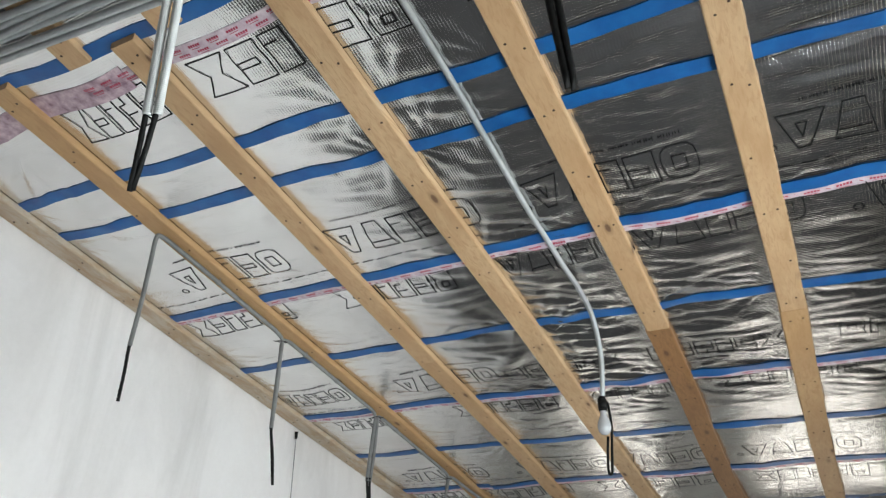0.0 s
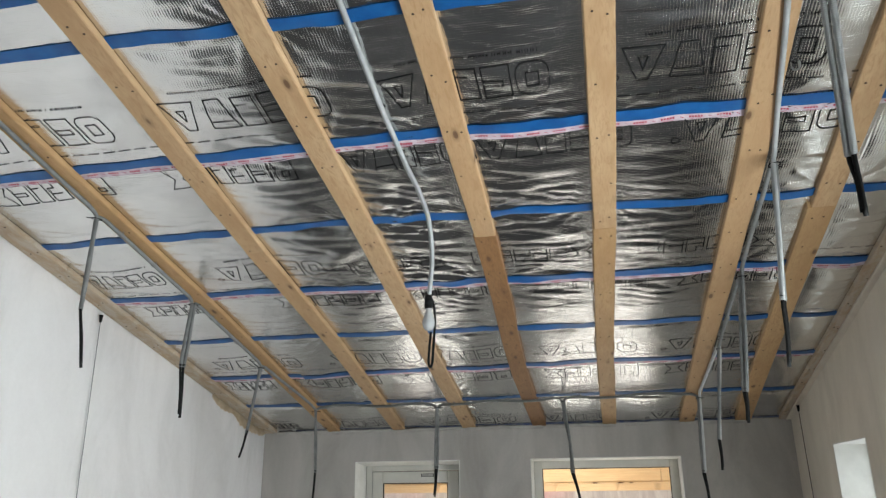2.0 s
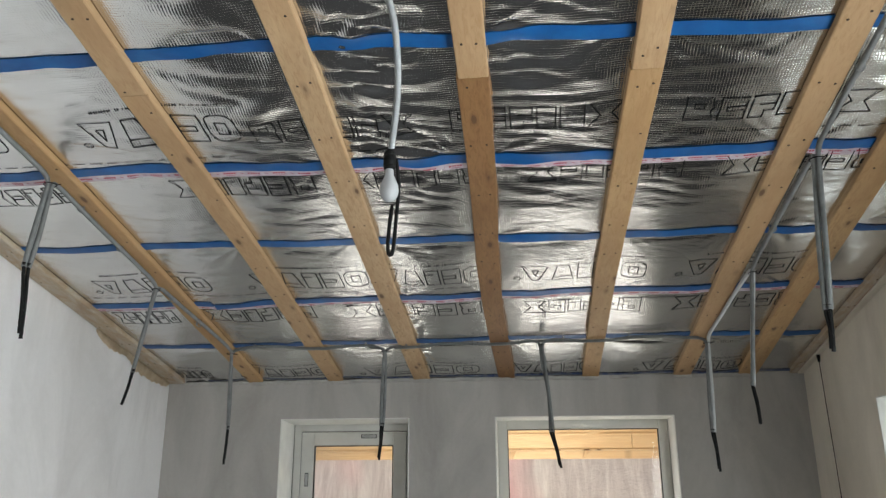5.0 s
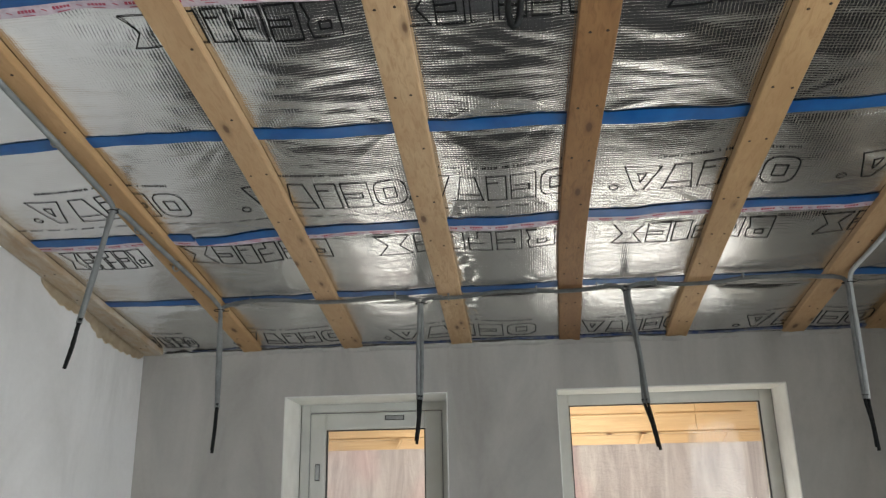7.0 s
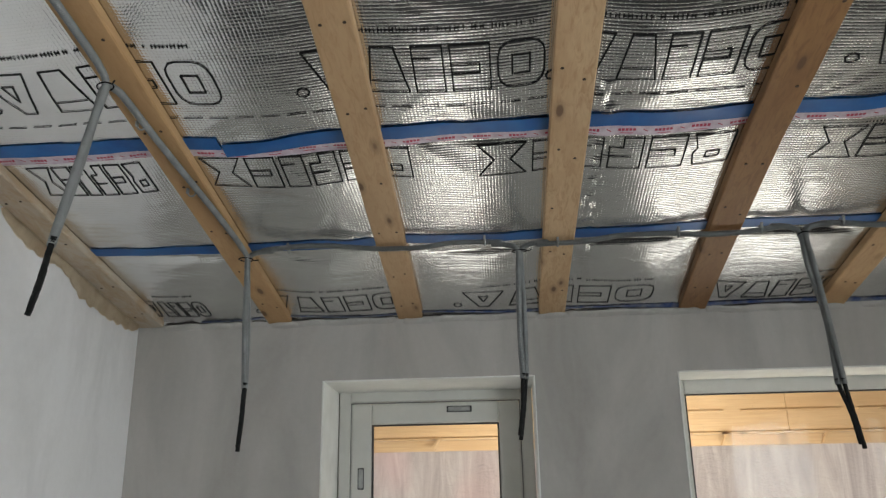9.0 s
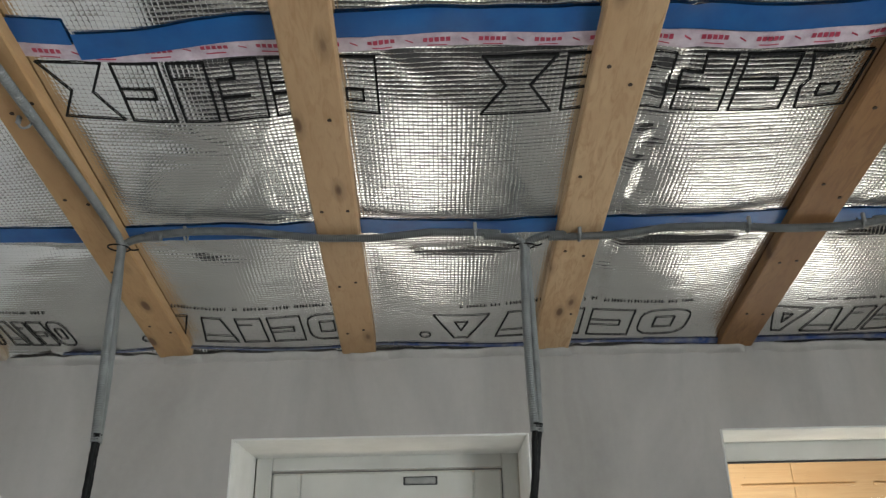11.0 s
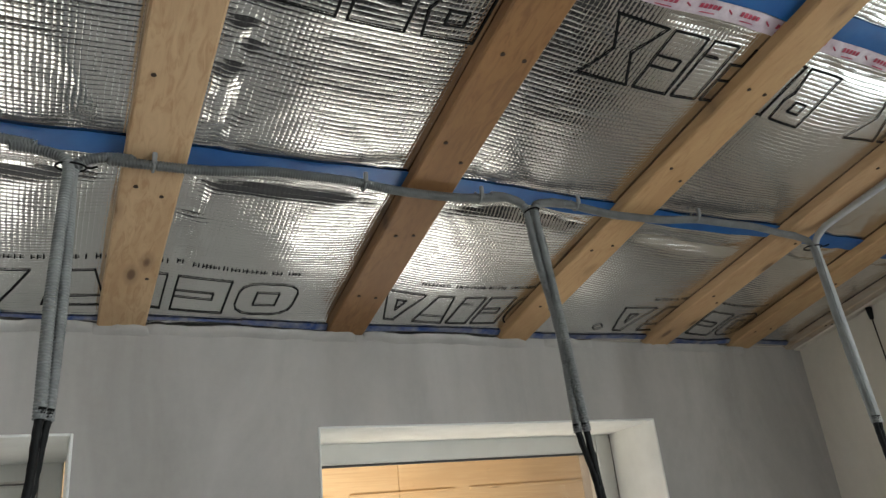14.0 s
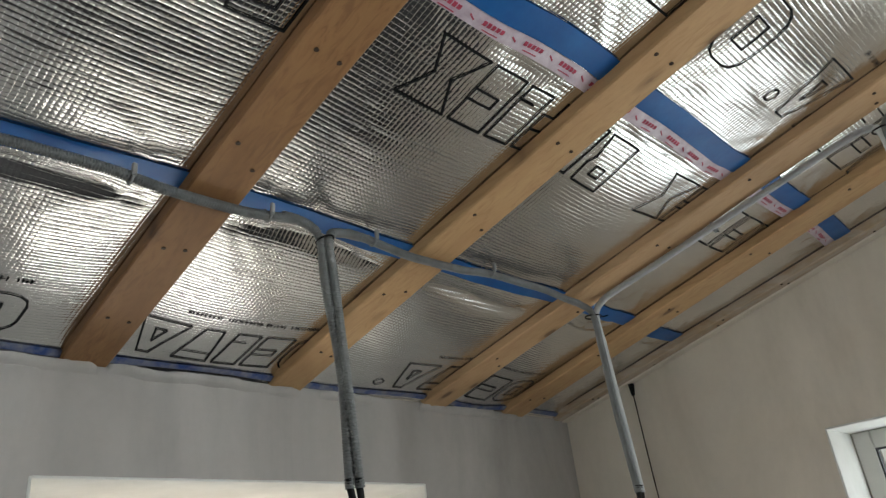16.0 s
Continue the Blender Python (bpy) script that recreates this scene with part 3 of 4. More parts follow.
def batten_piece(x0, x1, y0, y1, seed, label="rough spruce batten screwed under the foil ceiling", wood=None, line=None):
    rng = random.Random(seed)
    ob = thing("batten", label, "batten", (x0, y0, under(y0)), "battens of the ceiling")
    n = max(2, int((y1 - y0) / 0.16))
    vs, fs = [], []
    bev = 0.004
    prof = [(0, bev), (bev, 0), (x1 - x0 - bev, 0), (x1 - x0, bev), (x1 - x0, BT), (0, BT)]
    for k in range(n + 1):
        y = y0 + (y1 - y0) * k / n
        off = 0.0025 * noise.noise(Vector((seed * 3.1, y * 1.1, 0))) + (edge_x(line, y) - x1 if line else 0)
        for px, pz in prof:
            vs.append((x0 + px + off, y, under(y) + pz))
    m = len(prof)
    for k in range(n):
        for j in range(m):
            fs.append((k * m + j, (k + 1) * m + j, (k + 1) * m + (j + 1) % m, k * m + (j + 1) % m))
    fs.append(tuple(range(m)))
    fs.append(tuple(n * m + j for j in range(m))[::-1])
    board = part("board", (vs, fs), wood or WOOD, ob)
    board.matrix_parent_inverse = Matrix.Translation(-ob.location)
    heads = []
    y = y0 + 0.06
    while y < y1 - 0.03:
        for fx in (0.27, 0.74):
            if rng.random() < 0.86:
                heads.append((x0 + (edge_x(line, y) - x1 if line else 0) + (fx + rng.uniform(-0.06, 0.06)) * (x1 - x0), y + rng.uniform(-0.03, 0.03)))
        y += 0.305 + rng.uniform(-0.03, 0.03)
    for hx, hy in heads:
        sc = new("screw", SCREW_MESH)
        sc.parent = ob
        sc.location = Vector((hx, hy, under(hy) - 0.0005)) - ob.location
    return ob


JOINT = {1: None, 2: 4.036, 3: None, 4: 4.053, 5: 4.060, 6: None, 7: 4.02}
for i, (a, b) in enumerate(BATS):
    if i in (0, 8):
        lab = "rough spruce wall batten smeared with plaster" if i == 0 else "spruce wall batten along the side wall"
        batten_piece(a, b, YB + 0.01, 4.075, 40 + i, lab, WOOD_WALL)
        batten_piece(a, b, 4.078, YF - 0.004, 60 + i, lab, WOOD_WALL)
        continue
    start = {1: 1.875, 2: 1.90}.get(i, YB + 0.01)
    j = JOINT[i]
    a = b - WIDTHS[i][0]
    if j:
        batten_piece(a, b, start, j - 0.0015, 10 + i, line=i)
        batten_piece(b - WIDTHS[i][1], b, j + 0.0015, YF - 0.004, 20 + i, line=i, **dict(zip(("label", "wood"), ("dark reddish spruce batten screwed under the foil ceiling", WOOD_DARK) if i == 4 else ("rough spruce batten screwed under the foil ceiling", WOOD_WARM) if i in (5, 7) else ())))
    else:
        batten_piece(a, b, start, YF - 0.004, 10 + i, line=i, **({"label": "orange-brown spruce batten carrying a conduit", "wood": WOOD_WARM} if i == 1 else {}))
for x in (0.140, 0.556):
    batten_piece(x, x + BW, YB + 0.01, 1.912, 30 + int(10 * x), "spruce batten ending beside the next one")

# plaster fillet beside the wall batten
fillet = solid((3.530, WR + 0.001, YB + 0.01, YF - 0.002, 0.0, 0.034), bevel=0.004)
for v in fillet.verts:
    v.co.z += under(v.co.y) - 0.004
tagged(part("trim_9", fillet, PLASTER_BEIGE), "rough plaster fillet along the wall batten", "trim", kind="structure")

# uneven plaster lip where the wall meets the foil
def plaster_lip(x0, x1, seed, lower=0.0, more=1.0):
    vs, fs = [], []
    n = int((x1 - x0) / 0.012)
    for k in range(n + 1):
        x = x0 + (x1 - x0) * k / n
        fade = max(0.0, math.sin(math.pi * k / n)) ** 0.4
        out = 0.004 + more * fade * (0.015 + 0.014 * noise.noise(Vector((x * 22, seed, 0.3))) + 0.009 * noise.noise(Vector((x * 70, seed, 1.3))))
        z = under(YF) + 0.004 - lower + 0.006 * noise.noise(Vector((x * 15, seed, 2.2)))
        vs += [(x, YF + 0.001, z - 0.022), (x, YF - 0.5 * out, z - 0.014), (x, YF - out, z - 0.004), (x, YF - 0.9 * out, z + 0.004)]
    for k in range(n):
        for j in range(3):
            a = 4 * k + j
            fs.append((a, a + 4, a + 5, a + 1))
    return tagged(part("plaster_lip", (vs, fs), PLASTER, smooth=True), "rough grey plaster crumbs along the foil edge", "plaster", "plaster along the wall top")


for n, (x0, x1) in enumerate(((-0.74, -0.26), (-0.14, 0.32), (0.44, 0.94), (1.065, 1.54), (1.66, 2.11), (2.30, 2.50), (2.85, 3.14))):
    plaster_lip(x0, x1, n * 3.7)
for n, (x0, x1) in enumerate(BATS[1:-1]):
    plaster_lip(x0 - 0.012, x1 + 0.010, 31 + n * 2.3, 0.004, 0.9)

# ---- door and windows of the far wall ----
YW = YF + 0.30       # face of the door's frame
YWW = YF + 0.24      # face of the window's frame


def ring(x0, x1, z0, z1, w, y0, y1, bevel=0.004, wb=None):
    """Four frame bars round an opening in a wall along x."""
    wb = w if wb is None else wb
    return solid((x0, x0 + w, y0, y1, z0, z1), (x1 - w, x1, y0, y1, z0, z1), (x0 + w, x1 - w, y0, y1, z1 - w, z1), (x0 + w, x1 - w, y0, y1, z0, z0 + wb), bevel=bevel)


def turned(bm):
    """Swaps x and y of a bmesh, for the side walls."""
    for v in bm.verts:
        v.co.x, v.co.y = v.co.y, v.co.x
    bmesh.ops.reverse_faces(bm, faces=bm.faces[:])
    return bm


def reveal_x(x0, x1, z0, z1, name, yb, droop):
    """Plastered sides and head of an opening; the head falls a little towards the frame."""
    t = 0.006
    bm = solid((x0 - 0.001, x0 + t, YF - 0.003, yb, z0, z1), (x1 - t, x1 + 0.001, YF - 0.003, yb, z0, z1), (x0 + t, x1 - t, YF - 0.003, yb, z1 - t, z1 + 0.001), bevel=0.002)
    for v in bm.verts:
        if v.co.y > yb - 0.01 and z1 - t - 0.001 < v.co.z < z1 - 0.002 and x0 + t - 0.001 < v.co.x < x1 - t + 0.001:
            v.co.z -= droop
    return tagged(part(name, bm, REVEAL), "white plastered reveal of the opening", "trim", kind="structure")


reveal_x(*DOOR[:2], 0.0, DOOR[3], "trim_1", YW, 0.020)
reveal_x(*WIN[:2], WIN[2], WIN[3], "trim_2", YWW, 0.008)


def fitting(x, z, lying):
    a, b = (0.052, 0.011) if lying else (0.011, 0.042)
    bm = solid((x - a, x + a, YW - 0.016, YW - 0.002, z - b, z + b), bevel=0.003)
    return bm


door = thing("door_1", "white glazed terrace door, closed, in a deep plastered reveal", "door", (0.46, YW, 0), kind="structure")
di = Matrix.Translation(-door.location)
for name, bm, material, lab in (
        ("door_frame", ring(0.008, 0.909, 0.0, 2.034, 0.055, YW, YW + 0.07), WHITE, ""),
        ("door_leaf", ring(0.068, 0.849, 0.03, 1.971, 0.095, YW - 0.008, YW + 0.06, 0.006, 0.14), WHITE, ""),
        ("seal", ring(0.1635, 0.7535, 0.17, 1.8755, 0.007, YW + 0.002, YW + 0.02, 0.0), SEAL, "black rubber glazing seal"),
        ("gap_seal", ring(0.0625, 0.8545, 0.03, 1.9765, 0.005, YW + 0.004, YW + 0.02, 0.0), GAP, ""),
        ("fitting_rim", solid((0.515, 0.631, YW - 0.012, YW - 0.004, 1.925, 1.953), bevel=0.002), SEAL, "dark rim of the hardware plate"),
        ("fitting_rim", solid((0.102, 0.130, YW - 0.012, YW - 0.004, 1.590, 1.684), bevel=0.002), SEAL, "dark rim of the hardware plate"),
        ("fitting", fitting(0.573, 1.939, True), METAL, "small grey hardware plate"),
        ("fitting", fitting(0.116, 1.637, False), METAL, "small grey hardware plate"),
        ("pane", solid((0.163, 0.754, YW + 0.03, YW + 0.036, 0.172, 1.876)), GLASS, "clear glass pane")):
    p = part(name, bm, material, door, lab)
    p.matrix_parent_inverse = di
    if name == "pane":
        p.visible_shadow = False

win = thing("window_1", "white fixed window in a deep plastered reveal", "window", (2.11, YWW, WIN[2]), kind="structure")
wi = Matrix.Translation(-win.location)
for name, bm, material, lab in (
        ("window_frame", ring(1.518, 2.703, WIN[2], 2.043, 0.068, YWW, YWW + 0.07), WHITE, ""),
        ("seal", ring(1.586, 2.635, WIN[2] + 0.068, 1.975, 0.006, YWW + 0.004, YWW + 0.02, 0.0), SEAL, "black rubber glazing seal"),
        ("window_sill", solid((1.505, 2.716, YF - 0.01, YWW, WIN[2] - 0.02, WIN[2] + 0.012), bevel=0.004), REVEAL, ""),
        ("pane", solid((1.586, 2.635, YWW + 0.03, YWW + 0.036, WIN[2] + 0.068, 1.975)), GLASS, "clear glass pane")):
    p = part(name, bm, material, win, lab)
    p.matrix_parent_inverse = wi
    if name == "pane":
        p.visible_shadow = False


def side_window(n, hole):
    y0, y1, z0, z1 = hole
    t, xf = 0.006, WR + 0.22
    bm = solid((y0 - 0.001, y0 + t, WR - 0.003, xf, z0, z1), (y1 - t, y1 + 0.001, WR - 0.003, xf, z0, z1), (y0 + t, y1 - t, WR - 0.003, xf, z1 - t, z1 + 0.001), bevel=0.002)
    tagged(part("trim_%d" % (n + 1), turned(bm), REVEAL), "white plastered reveal of the opening", "trim", kind="structure")
    ob = thing("window_%d" % n, "white-framed window in a white plastered reveal", "window", (xf, (y0 + y1) / 2, z0), kind="structure")
    inv = Matrix.Translation(-ob.location)
    for name, geo, material in (("window_frame", ring(y0 + t, y1 - t, z0 + 0.005, z1 - t, 0.06, xf, xf + 0.07), WHITE),
                                ("seal", ring(y0 + t + 0.06, y1 - t - 0.06, z0 + 0.065, z1 - t - 0.06, 0.006, xf + 0.004, xf + 0.02, 0.0), SEAL),
                                ("pane", solid((y0 + 0.066, y1 - 0.066, xf + 0.03, xf + 0.036, z0 + 0.065, z1 - 0.066)), GLASS)):
        p = part(name, turned(geo), material, ob)
        p.matrix_parent_inverse = inv
        if name == "pane":
            p.visible_shadow = False


# the last of these is the added, unseen opening R3
for n, hole in ((2, R1), (3, R2), (4, R3)):
    side_window(n, hole)

# ---- foam and plaster smears along the wall batten ----
def foam_blob(y0, y1, drop, seed):
    rng = random.Random(seed)
    bm = bmesh.new()
    n = 60
    rows = []
    for k in range(n + 1):
        u = k / n
        y = y0 + (y1 - y0) * u
        d = drop * (math.sin(math.pi * u) ** 0.5) * (0.8 + 0.3 * noise.noise(Vector((y * 5, seed, 0))) + 0.16 * noise.noise(Vector((y * 23, seed, 4))) + 0.16 * abs(math.sin(y * 47 + seed))) + 0.004
        top = under(y) + 0.002
        rows.append([bm.verts.new((WL + 0.001 + w * (0.008 + 0.003 * noise.noise(Vector((y * 8, 0.6 * j, seed)))), y, top - d * f)) for j, (f, w) in enumerate(((0, 1.2), (0.3, 1.3), (0.65, 1.0), (0.9, 0.6), (1.0, 0.0)))])
    for a, b in zip(rows, rows[1:]):
        for j in range(4):
            bm.faces.new((a[j], b[j], b[j + 1], a[j + 1]))
    bmesh.ops.solidify(bm, geom=bm.faces[:], thickness=0.004)
    return tagged(part("foam_smear", bm, FOAM, smooth=True), "beige mounting foam smeared under the wall batten", "foam", "foam along the wall")


foam_blob(6.00, 6.40, 0.058, 1)
foam_blob(6.33, 6.99, 0.07, 2)
foam_blob(6.40, 6.72, 0.085, 3)


# ---- conduits ----
def hose(pts, radius=0.0108, pitch=0.0054):
    return tube(pts, radius, 8, 0.012, pitch)


STATIONS = [  # top under the ceiling, end of the conduit, tip of the black cable
    ((-0.205, 2.665), (-0.285, 2.70, 2.788), (-0.280, 2.70, 2.556)),
    ((-0.200, 3.560), (-0.231, 3.58, 2.615), (-0.186, 3.58, 2.345)),
    ((-0.188, 4.475), (-0.160, 4.37, 2.466), (-0.170, 4.41, 2.197)),
    ((-0.190, 5.430), (-0.225, 5.345, 2.180), (-0.285, 5.385, 2.029)),
    ((-0.132, 6.335), (-0.087, 6.260, 1.945), (-0.104, 6.281, 1.742)),
    ((0.862, 6.372), (0.858, 6.336, 1.960), (0.835, 6.367, 1.763)),
    ((1.833, 6.338), (1.877, 6.334, 1.915), (1.920, 6.353, 1.713)),
    ((2.812, 6.317), (2.781, 6.272, 1.902), (2.797, 6.280, 1.690)),
    ((2.856, 5.440), (2.782, 5.410, 2.073), (2.764, 5.300, 1.900)),
    ((2.860, 4.530), (2.787, 4.455, 2.234), (2.780, 4.450, 2.090)),
    ((2.862, 3.600), (2.788, 3.505, 2.452), (2.772, 3.500, 2.207)),
    ((2.700, 2.250), (2.806, 2.655, 2.646), (2.812, 2.660, 2.472)),
    ((2.640, 0.900), (2.60, 0.90, 2.90), (2.60, 0.90, 2.80)),
]
HANG = 0.014


def run_z(x, y):
    """Height of a conduit that crosses the battens: below them, and closer to the foil in each bay."""
    edge = min(max(x0 - x, x - x1, 0.0) for x0, x1 in BATS)
    w = min(1.0, edge / 0.18)
    w = 0.5 * w * w * (3 - 2 * w)
    return under(y) - HANG + w * (foil_z(x, y) - 0.012 - under(y) + HANG)


def top_of(k):
    (x, y), _, _ = STATIONS[k]
    return Vector((x, y, run_z(x, y) if 4 <= k <= 7 else under(y) - HANG))


def tail(k, side, along):
    """The hanging end of a conduit at a station, from the ceiling down; along: the way it comes from."""
    top, end = top_of(k), Vector(STATIONS[k][1])
    turn = Matrix.Rotation(radians(54 if k in (4, 5) else 38 if k % 2 else -30), 3, "Z")
    across = turn @ Vector(along) * 0.0095
    across.z = 0
    drop = end - top
    bow = Vector((0.016, 0.004, 0)) if k == 6 and side < 0 else Vector((0.003 * side, 0.002, 0))
    return [top + Vector(along) * 0.10, top + Vector(along) * 0.045 + Vector((0, 0, -0.004)), top + across + drop * 0.055, top + across + drop * 0.25,
            top + across + drop * 0.6 + bow, end + across]


def conduit(k, j):
    """One grey corrugated conduit from station k to station j, hanging down at both ends."""
    a, b = top_of(k), top_of(j)
    d = (b - a).normalized()
    ob = thing("conduit", "grey corrugated conduit under the battens with black cable ends", "conduit", a, "conduits under the ceiling")
    inv = Matrix.Translation(-ob.location)
    mid = []
    n = max(2, int((b - a).length / (0.06 if 4 <= k <= 6 else 0.3)))
    for i in range(1, n):
        q = a.lerp(b, i / n)
        if 4 <= k <= 6:
            q.z = run_z(q.x, q.y)
        q += Vector((0.002 * math.sin(2 * i + k), 0.002 * math.sin(0.8 * i + 2 * k), 0))
        mid.append(q)
    one, two = tail(k, 1, d), tail(j, -1, -d)
    geo = hose(one[::-1] + mid + two)
    # stretches near the side windows take the paler, painted-in lit colour
    p = part("hose", geo, CONDUIT_BRIGHT_LIT if k == 7 else CONDUIT_LIT if k >= 10 else GREY, ob, "", True)
    p.matrix_parent_inverse = inv
    for (s, line), side in (((k, one), 1), ((j, two), -1)):
        tip, end = Vector(STATIONS[s][2]), line[-1]
        sway = (tip - Vector(STATIONS[s][1])) * (1.0 if side == 1 else 0.93)
        push = (end - Vector(STATIONS[s][1])) * 0.62
        pts = [end - 0.02 * sway.normalized(), end + sway * 0.12 - push * 0.3, end + sway * 0.5 - push * 0.9 + Vector((0.003, 0.002 * side, 0)), end + sway - push * 1.0]
        c = part("cable_end", tube(pts, 0.0074, 7, 0.02), BLACK, ob, "black cable end wrapped in tape", True)
        c.matrix_parent_inverse = inv


for k in range(len(STATIONS) - 1):
    conduit(k, k + 1)


def tie(k):
    """Black cable tie round the two hoses where they turn down."""
    top, end = top_of(k), Vector(STATIONS[k][1])
    c = top + (end - top) * 0.06
    m = Matrix.Translation(c) @ (end - top).to_track_quat("Z", "Y").to_matrix().to_4x4()
    loop = [m @ Vector((0.0255 * math.cos(a), 0.0155 * math.sin(a), 0)) for a in [2 * math.pi * i / 12 for i in range(13)]]
    loop += [m @ Vector((0.034, 0.004, 0.002)), m @ Vector((0.044, 0.008, 0.0))]
    tagged(part("cable_tie", tube(loop, 0.0022, 5, 0.01), BLACK, smooth=True), "black cable tie binding two conduits", "cable tie", "cable ties")


for k in range(1, 11):
    tie(k)


def clip(x, y, turn):
    """Grey nail clip that holds a conduit against the ceiling."""
    z = run_z(x, y) if turn == math.pi else under(y) - HANG
    m = Matrix.Translation((x, y, z)) @ Matrix.Rotation(turn, 4, "Z")
    arc = [m @ Vector((0, 0.0125 * math.cos(a), -0.0125 * math.sin(a))) for a in [math.pi * i / 8 for i in range(9)]]
    ob = thing("conduit_clip", "small grey plastic clip holding a conduit", "clip", (x, y, z), "conduit clips")
    inv = Matrix.Translation(-ob.location)
    p = part("hook", tube(arc + [m @ Vector((0, -0.013, 0.02))], 0.0028, 6, 0.006), GREY, ob, "", True)
    p.matrix_parent_inverse = inv
    bm = solid((-0.0045, 0.0045, 0.010, 0.019, -0.003, 0.022), bevel=0.002)
    bm.transform(m)
    p = part("nail_block", bm, GREY, ob)
    p.matrix_parent_inverse = inv


for x, y in ((0.02, 6.43), (0.74, 6.44), (1.00, 6.437), (1.42, 6.424), (1.70, 6.414), (1.97, 6.405), (2.36, 6.39)):
    clip(x, y - 0.071, math.pi)
for x, y in ((-0.20, 3.06), (-0.197, 3.75), (-0.194, 4.05), (-0.19, 4.70), (-0.195, 5.05), (-0.19, 5.62), (-0.18, 5.95)):
    clip(x, y, math.pi / 2)
for x, y in ((2.848, 3.1), (2.862, 4.1), (2.858, 5.1), (2.842, 5.9)):
    clip(x, y, -math.pi / 2)


# pendant with a bulb, on a conduit of its own
def pendant():
    ob = thing("pendant_bulb", "bare opal bulb in a black socket hanging from a grey conduit", "lamp", (1.36, 3.3, under(3.3)))
    inv = Matrix.Translation(-ob.location)

    def add(name, geo, material, label="", smooth=True):
        p = part(name, geo, material, ob, label, smooth)
        p.matrix_parent_inverse = inv

    line = [(1.349, y, foil_z(1.349, y) - 0.018) for y in (1.2, 1.6, 2.0, 2.4, 2.8, 3.1, 3.25)]
    line += [(1.360, 3.46, 3.118), (1.384, 3.58, 3.052), (1.402, 3.69, 2.955), (1.390, 3.81, 2.815), (1.356, 3.90, 2.67)]
    add("hose", hose(line, 0.0115), CONDUIT_LIT)
    c = Vector((1.350, 3.909, 2.615))
    bm = bmesh.new()
    for r0, r1, z0, z1 in ((0.012, 0.020, 0.055, 0.035), (0.020, 0.020, 0.035, 0.0), (0.020, 0.017, 0.0, -0.012)):
        bmesh.ops.create_cone(bm, cap_ends=True, segments=16, radius1=r1, radius2=r0, depth=z0 - z1, matrix=Matrix.Translation(c + Vector((0, 0, (z0 + z1) / 2))))
    add("socket", bm, BLACK, "black lamp socket")
    prof = [(0.013, -0.012), (0.014, -0.03), (0.020, -0.045), (0.028, -0.064), (0.030, -0.082), (0.026, -0.100), (0.016, -0.113), (0.0, -0.118)]
    bm = bmesh.new()
    vs = [bm.verts.new(c + Vector((r, 0, z))) for r, z in prof]
    es = [bm.edges.new(e) for e in zip(vs, vs[1:])]
    bmesh.ops.spin(bm, geom=vs + es, cent=c, axis=(0, 0, 1), angle=2 * math.pi, steps=20)
    bmesh.ops.remove_doubles(bm, verts=bm.verts[:], dist=1e-4)
    bmesh.ops.recalc_face_normals(bm, faces=bm.faces[:])
    add("bulb", bm, BULB, "white opal bulb")
    loop = [c + Vector(p) for p in ((0.018, 0.016, 0.03), (0.026, 0.020, -0.06), (0.018, 0.02, -0.18), (0.011, 0.02, -0.265), (0.002, 0.022, -0.281), (-0.006, 0.022, -0.26), (-0.002, 0.022, -0.19), (0.006, 0.022, -0.12))]
    add("cable_loop", tube(loop, 0.0062, 7, 0.012), BLACK, "black cable bent into a loop")


pendant()


# pair of conduits and a pair of black cables hanging near the start
def hanging_pair(name, label, tops, ends, tips, radius, material):
    ob = thing(name, label, "conduit", tops[0])
    inv = Matrix.Translation(-ob.location)
    for a, b, c in zip(tops, ends, tips):
        a, b = Vector(a), Vector(b)
        mid = a.lerp(b, 0.5) + Vector((0.008, 0.004, 0))
        p = part("hose", hose([a, mid, b], radius, 0.0042) if material is not BLACK else tube([a, mid, b], radius, 8, 0.03), material, ob, "", True)
        p.matrix_parent_inverse = inv
        if c:
            p = part("cable_end", tube([b - Vector(b - Vector(a)) * 0.03, b.lerp(Vector(c), 0.5), Vector(c)], 0.006, 7, 0.03), BLACK, ob, "black cable end", True)
            p.matrix_parent_inverse = inv


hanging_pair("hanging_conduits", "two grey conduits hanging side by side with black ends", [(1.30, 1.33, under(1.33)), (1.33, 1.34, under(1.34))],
             [(1.146, 1.508, 2.688), (1.165, 1.518, 2.690)], [(1.088, 1.55, 2.551), (1.092, 1.553, 2.554)], 0.0098, CONDUIT_BRIGHT_LIT)
hanging_pair("hanging_cables", "two black cables hanging from the ceiling", [(1.815, 1.72, under(1.72)), (1.85, 1.74, under(1.74))],
             [(1.862, 1.99, 2.835), (1.874, 1.995, 2.83)], [None, None], 0.0095, BLACK)


def bundle():
    ob = thing("conduit_bundle", "bundle of grey corrugated conduits lying across the battens", "conduit", (0.2, 1.78, under(1.78)))
    inv = Matrix.Translation(-ob.location)
    for k in range(7):
        y = 1.612 + 0.027 * k
        z = under(y) - 0.016 - 0.012 * (k % 2)
        pts = [(x, y + 0.008 * math.sin(3 * x + k) + 0.06 * (x + 0.1), z + 0.004 * math.sin(5 * x + 2 * k)) for x in (WL + 0.01, -0.4, 0.0, 0.4, 0.8, 1.1)]
        p = part("hose", hose(pts, 0.0135, 0.006), CONDUIT_LIT, ob, "", True)
        p.matrix_parent_inverse = inv


bundle()


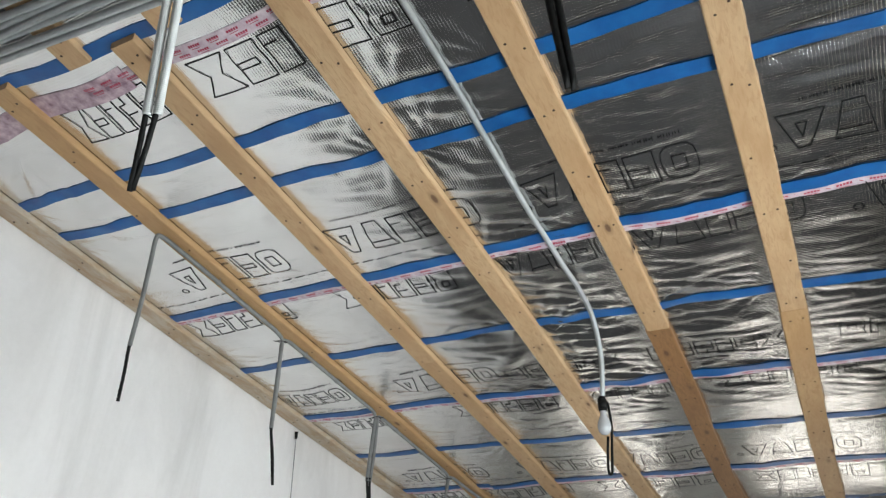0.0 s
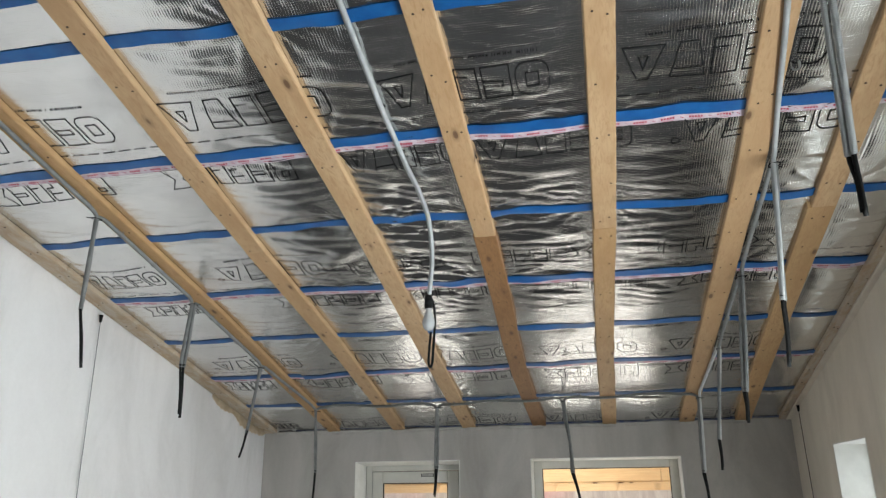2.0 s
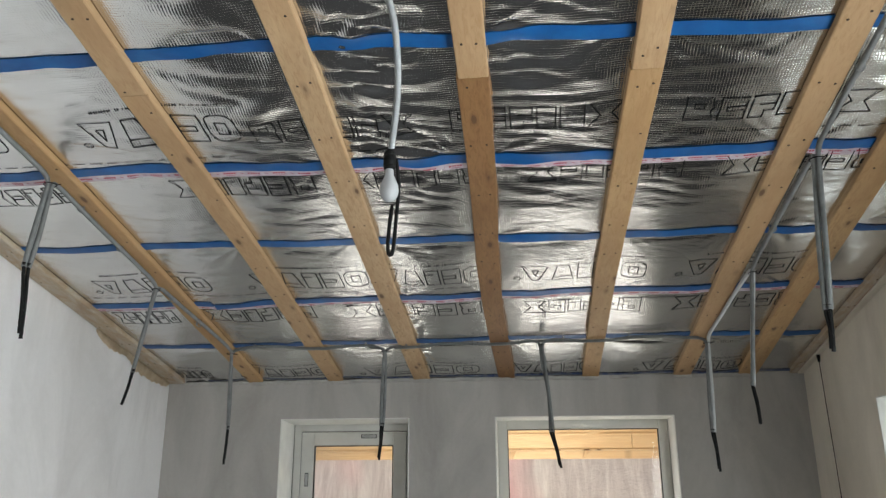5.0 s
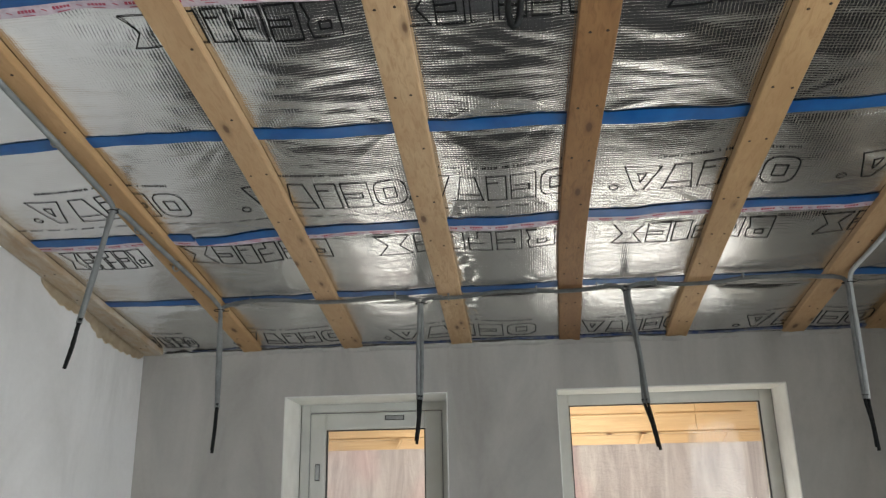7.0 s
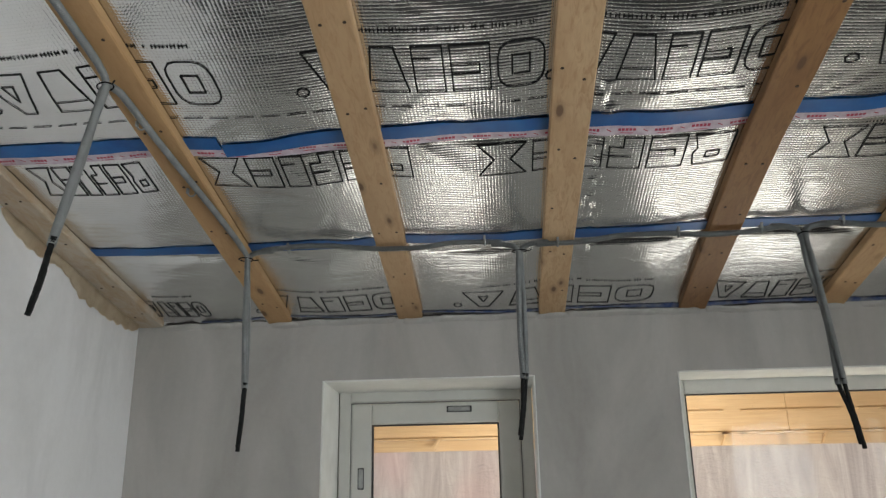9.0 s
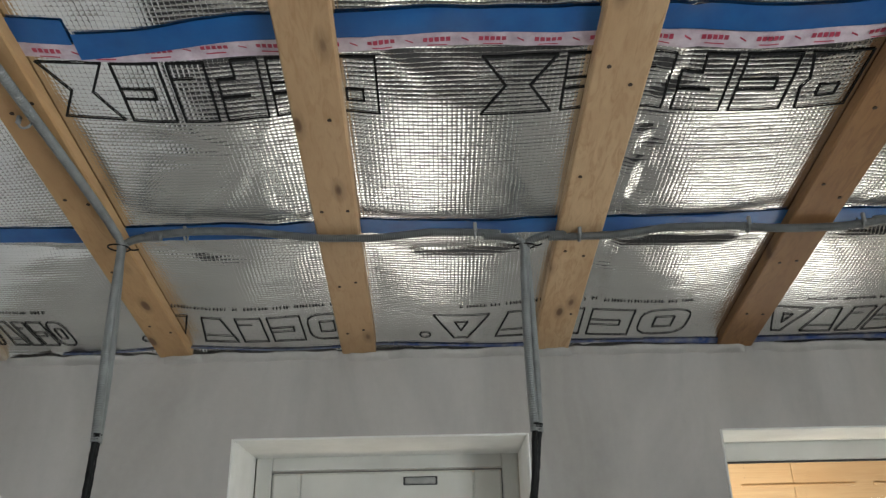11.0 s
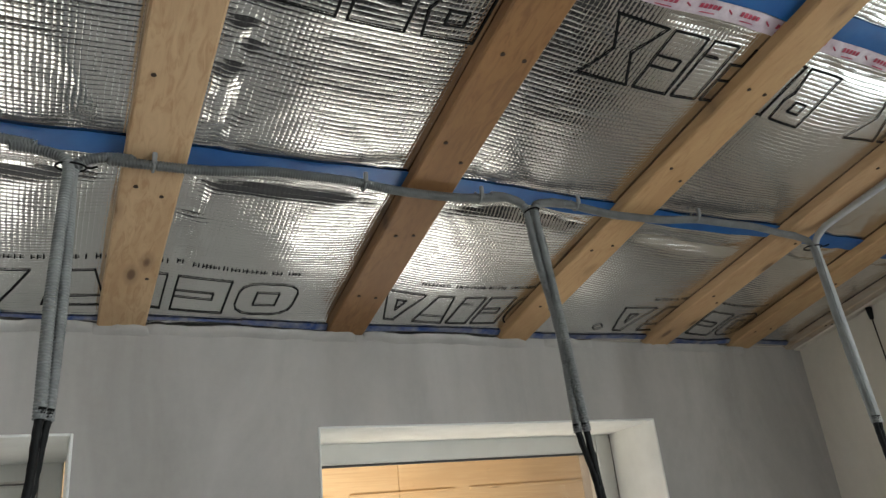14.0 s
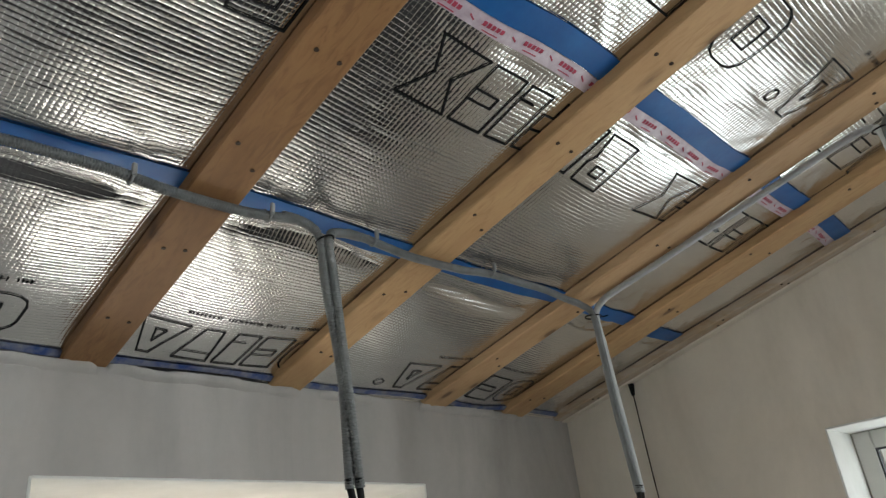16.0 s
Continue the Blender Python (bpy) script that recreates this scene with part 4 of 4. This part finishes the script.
# cables that hang down the side walls
def wall_cable(name, label, x, y, z, bottom, sway):
    s = 1 if x < 1 else -1
    ob = thing(name, label, "cable", (x, y, z))
    inv = Matrix.Translation(-ob.location)
    bm = bmesh.new()
    bmesh.ops.create_cone(bm, cap_ends=True, segments=12, radius1=0.007, radius2=0.012, depth=0.045, matrix=Matrix.Translation((x + s * 0.02, y, z)))
    p = part("grommet", bm, BLACK, ob, "black rubber grommet", True)
    p.matrix_parent_inverse = inv
    pts = [(x + s * 0.02, y, z), (x + s * 0.018, y + 0.2 * sway, z - 0.3), (x + s * 0.016, y + 0.7 * sway, z - 0.8), (x + s * 0.014, y + sway, bottom)]
    p = part("cable", tube(pts, 0.0026, 6, 0.05), GREY if s > 0 else SCREW, ob, "", True)
    p.matrix_parent_inverse = inv


wall_cable("wall_cable", "thin dark cable hanging down the white wall", WL, 4.541, 2.82, 0.7, 0.01)
wall_cable("wall_cable", "black cable hanging down the plastered wall", WR, 6.655, 2.36, 0.7, -0.03)

# ---- outside ----
tagged(part("ground", solid((-300, 300, -300, 300, -0.35, -0.12)), GROUND), "bare earth around the building", "ground", kind="structure")


def terrace():
    ob = thing("terrace_roof", "timber terrace roof of pale boards, joists and a front beam", "roof", (1.4, 8.4, 2.1), kind="structure")
    inv = Matrix.Translation(-ob.location)

    def add(name, bm, material):
        p = part(name, bm, material, ob)
        p.matrix_parent_inverse = inv

    for k in range(24):
        y = YF + THICK + 0.01 + 0.095 * k
        add("board", solid((-1.4, 4.4, y, y + 0.092, 2.36 - 0.004 * k, 2.385 - 0.004 * k), bevel=0.003), PORCH_X)
    for k in range(9):
        x = -1.05 + 0.653 * k
        add("joist", solid((x, x + 0.06, YF + THICK + 0.01, 9.28, 2.20, 2.262), bevel=0.004), PORCH_Y)
        brace = solid((x + 0.002, x + 0.024, 9.09, 9.12, 1.79, 1.865), bevel=0.003)
        for v in brace.verts:
            v.co.x += 0.5 * (v.co.z - 1.79)
        add("brace", brace, PORCH_Y)
    for x0, x1 in ((-1.4, 2.697), (2.700, 4.4)):
        add("beam", solid((x0, x1, 9.16, 9.28, 1.88, 2.20), bevel=0.004), PORCH_X)
    for x0, x1 in ((-1.4, 0.03), (0.10, 1.02), (1.13, 2.274), (2.387, 3.05), (3.16, 4.4)):
        add("lath", solid((x0, x1, 9.146, 9.1595, 2.010, 2.026), bevel=0.002), PORCH_X)
    add("lath", solid((-1.4, 4.4, 9.144, 9.1595, 1.866, 1.880), bevel=0.002), PORCH_X)
    add("fascia", solid((-1.4, 4.4, 9.164, 9.20, 1.79, 1.865), bevel=0.003), PORCH_X)
    for x in (-1.3, 1.15, 3.4):
        add("post", solid((x, x + 0.12, 9.17, 9.29, -0.12, 1.89), bevel=0.006), PORCH_Y)


terrace()


def plastic(name, x0, x1, y0, seed):
    vs, fs = [], []
    nx, nz = 90, 24
    for j in range(nz + 1):
        z = -0.1 + 2.0 * j / nz
        for i in range(nx + 1):
            x = x0 + (x1 - x0) * i / nx
            y = y0 + 0.03 * noise.noise(Vector((x * 5, z * 0.6, seed))) + 0.02 * noise.noise(Vector((x * 14, z * 2, seed)))
            vs.append((x, y, z))
    fs = [(j * (nx + 1) + i, j * (nx + 1) + i + 1, (j + 1) * (nx + 1) + i + 1, (j + 1) * (nx + 1) + i) for j in range(nz) for i in range(nx)]
    return tagged(part(name, (vs, fs), SHEET, smooth=True), "milky crumpled plastic sheet hanging below the beam", "plastic sheet", "plastic sheets")


plastic("plastic_sheet", -1.35, 1.2, 9.36, 1.0)
plastic("plastic_sheet", 1.1, 4.35, 9.40, 5.0)
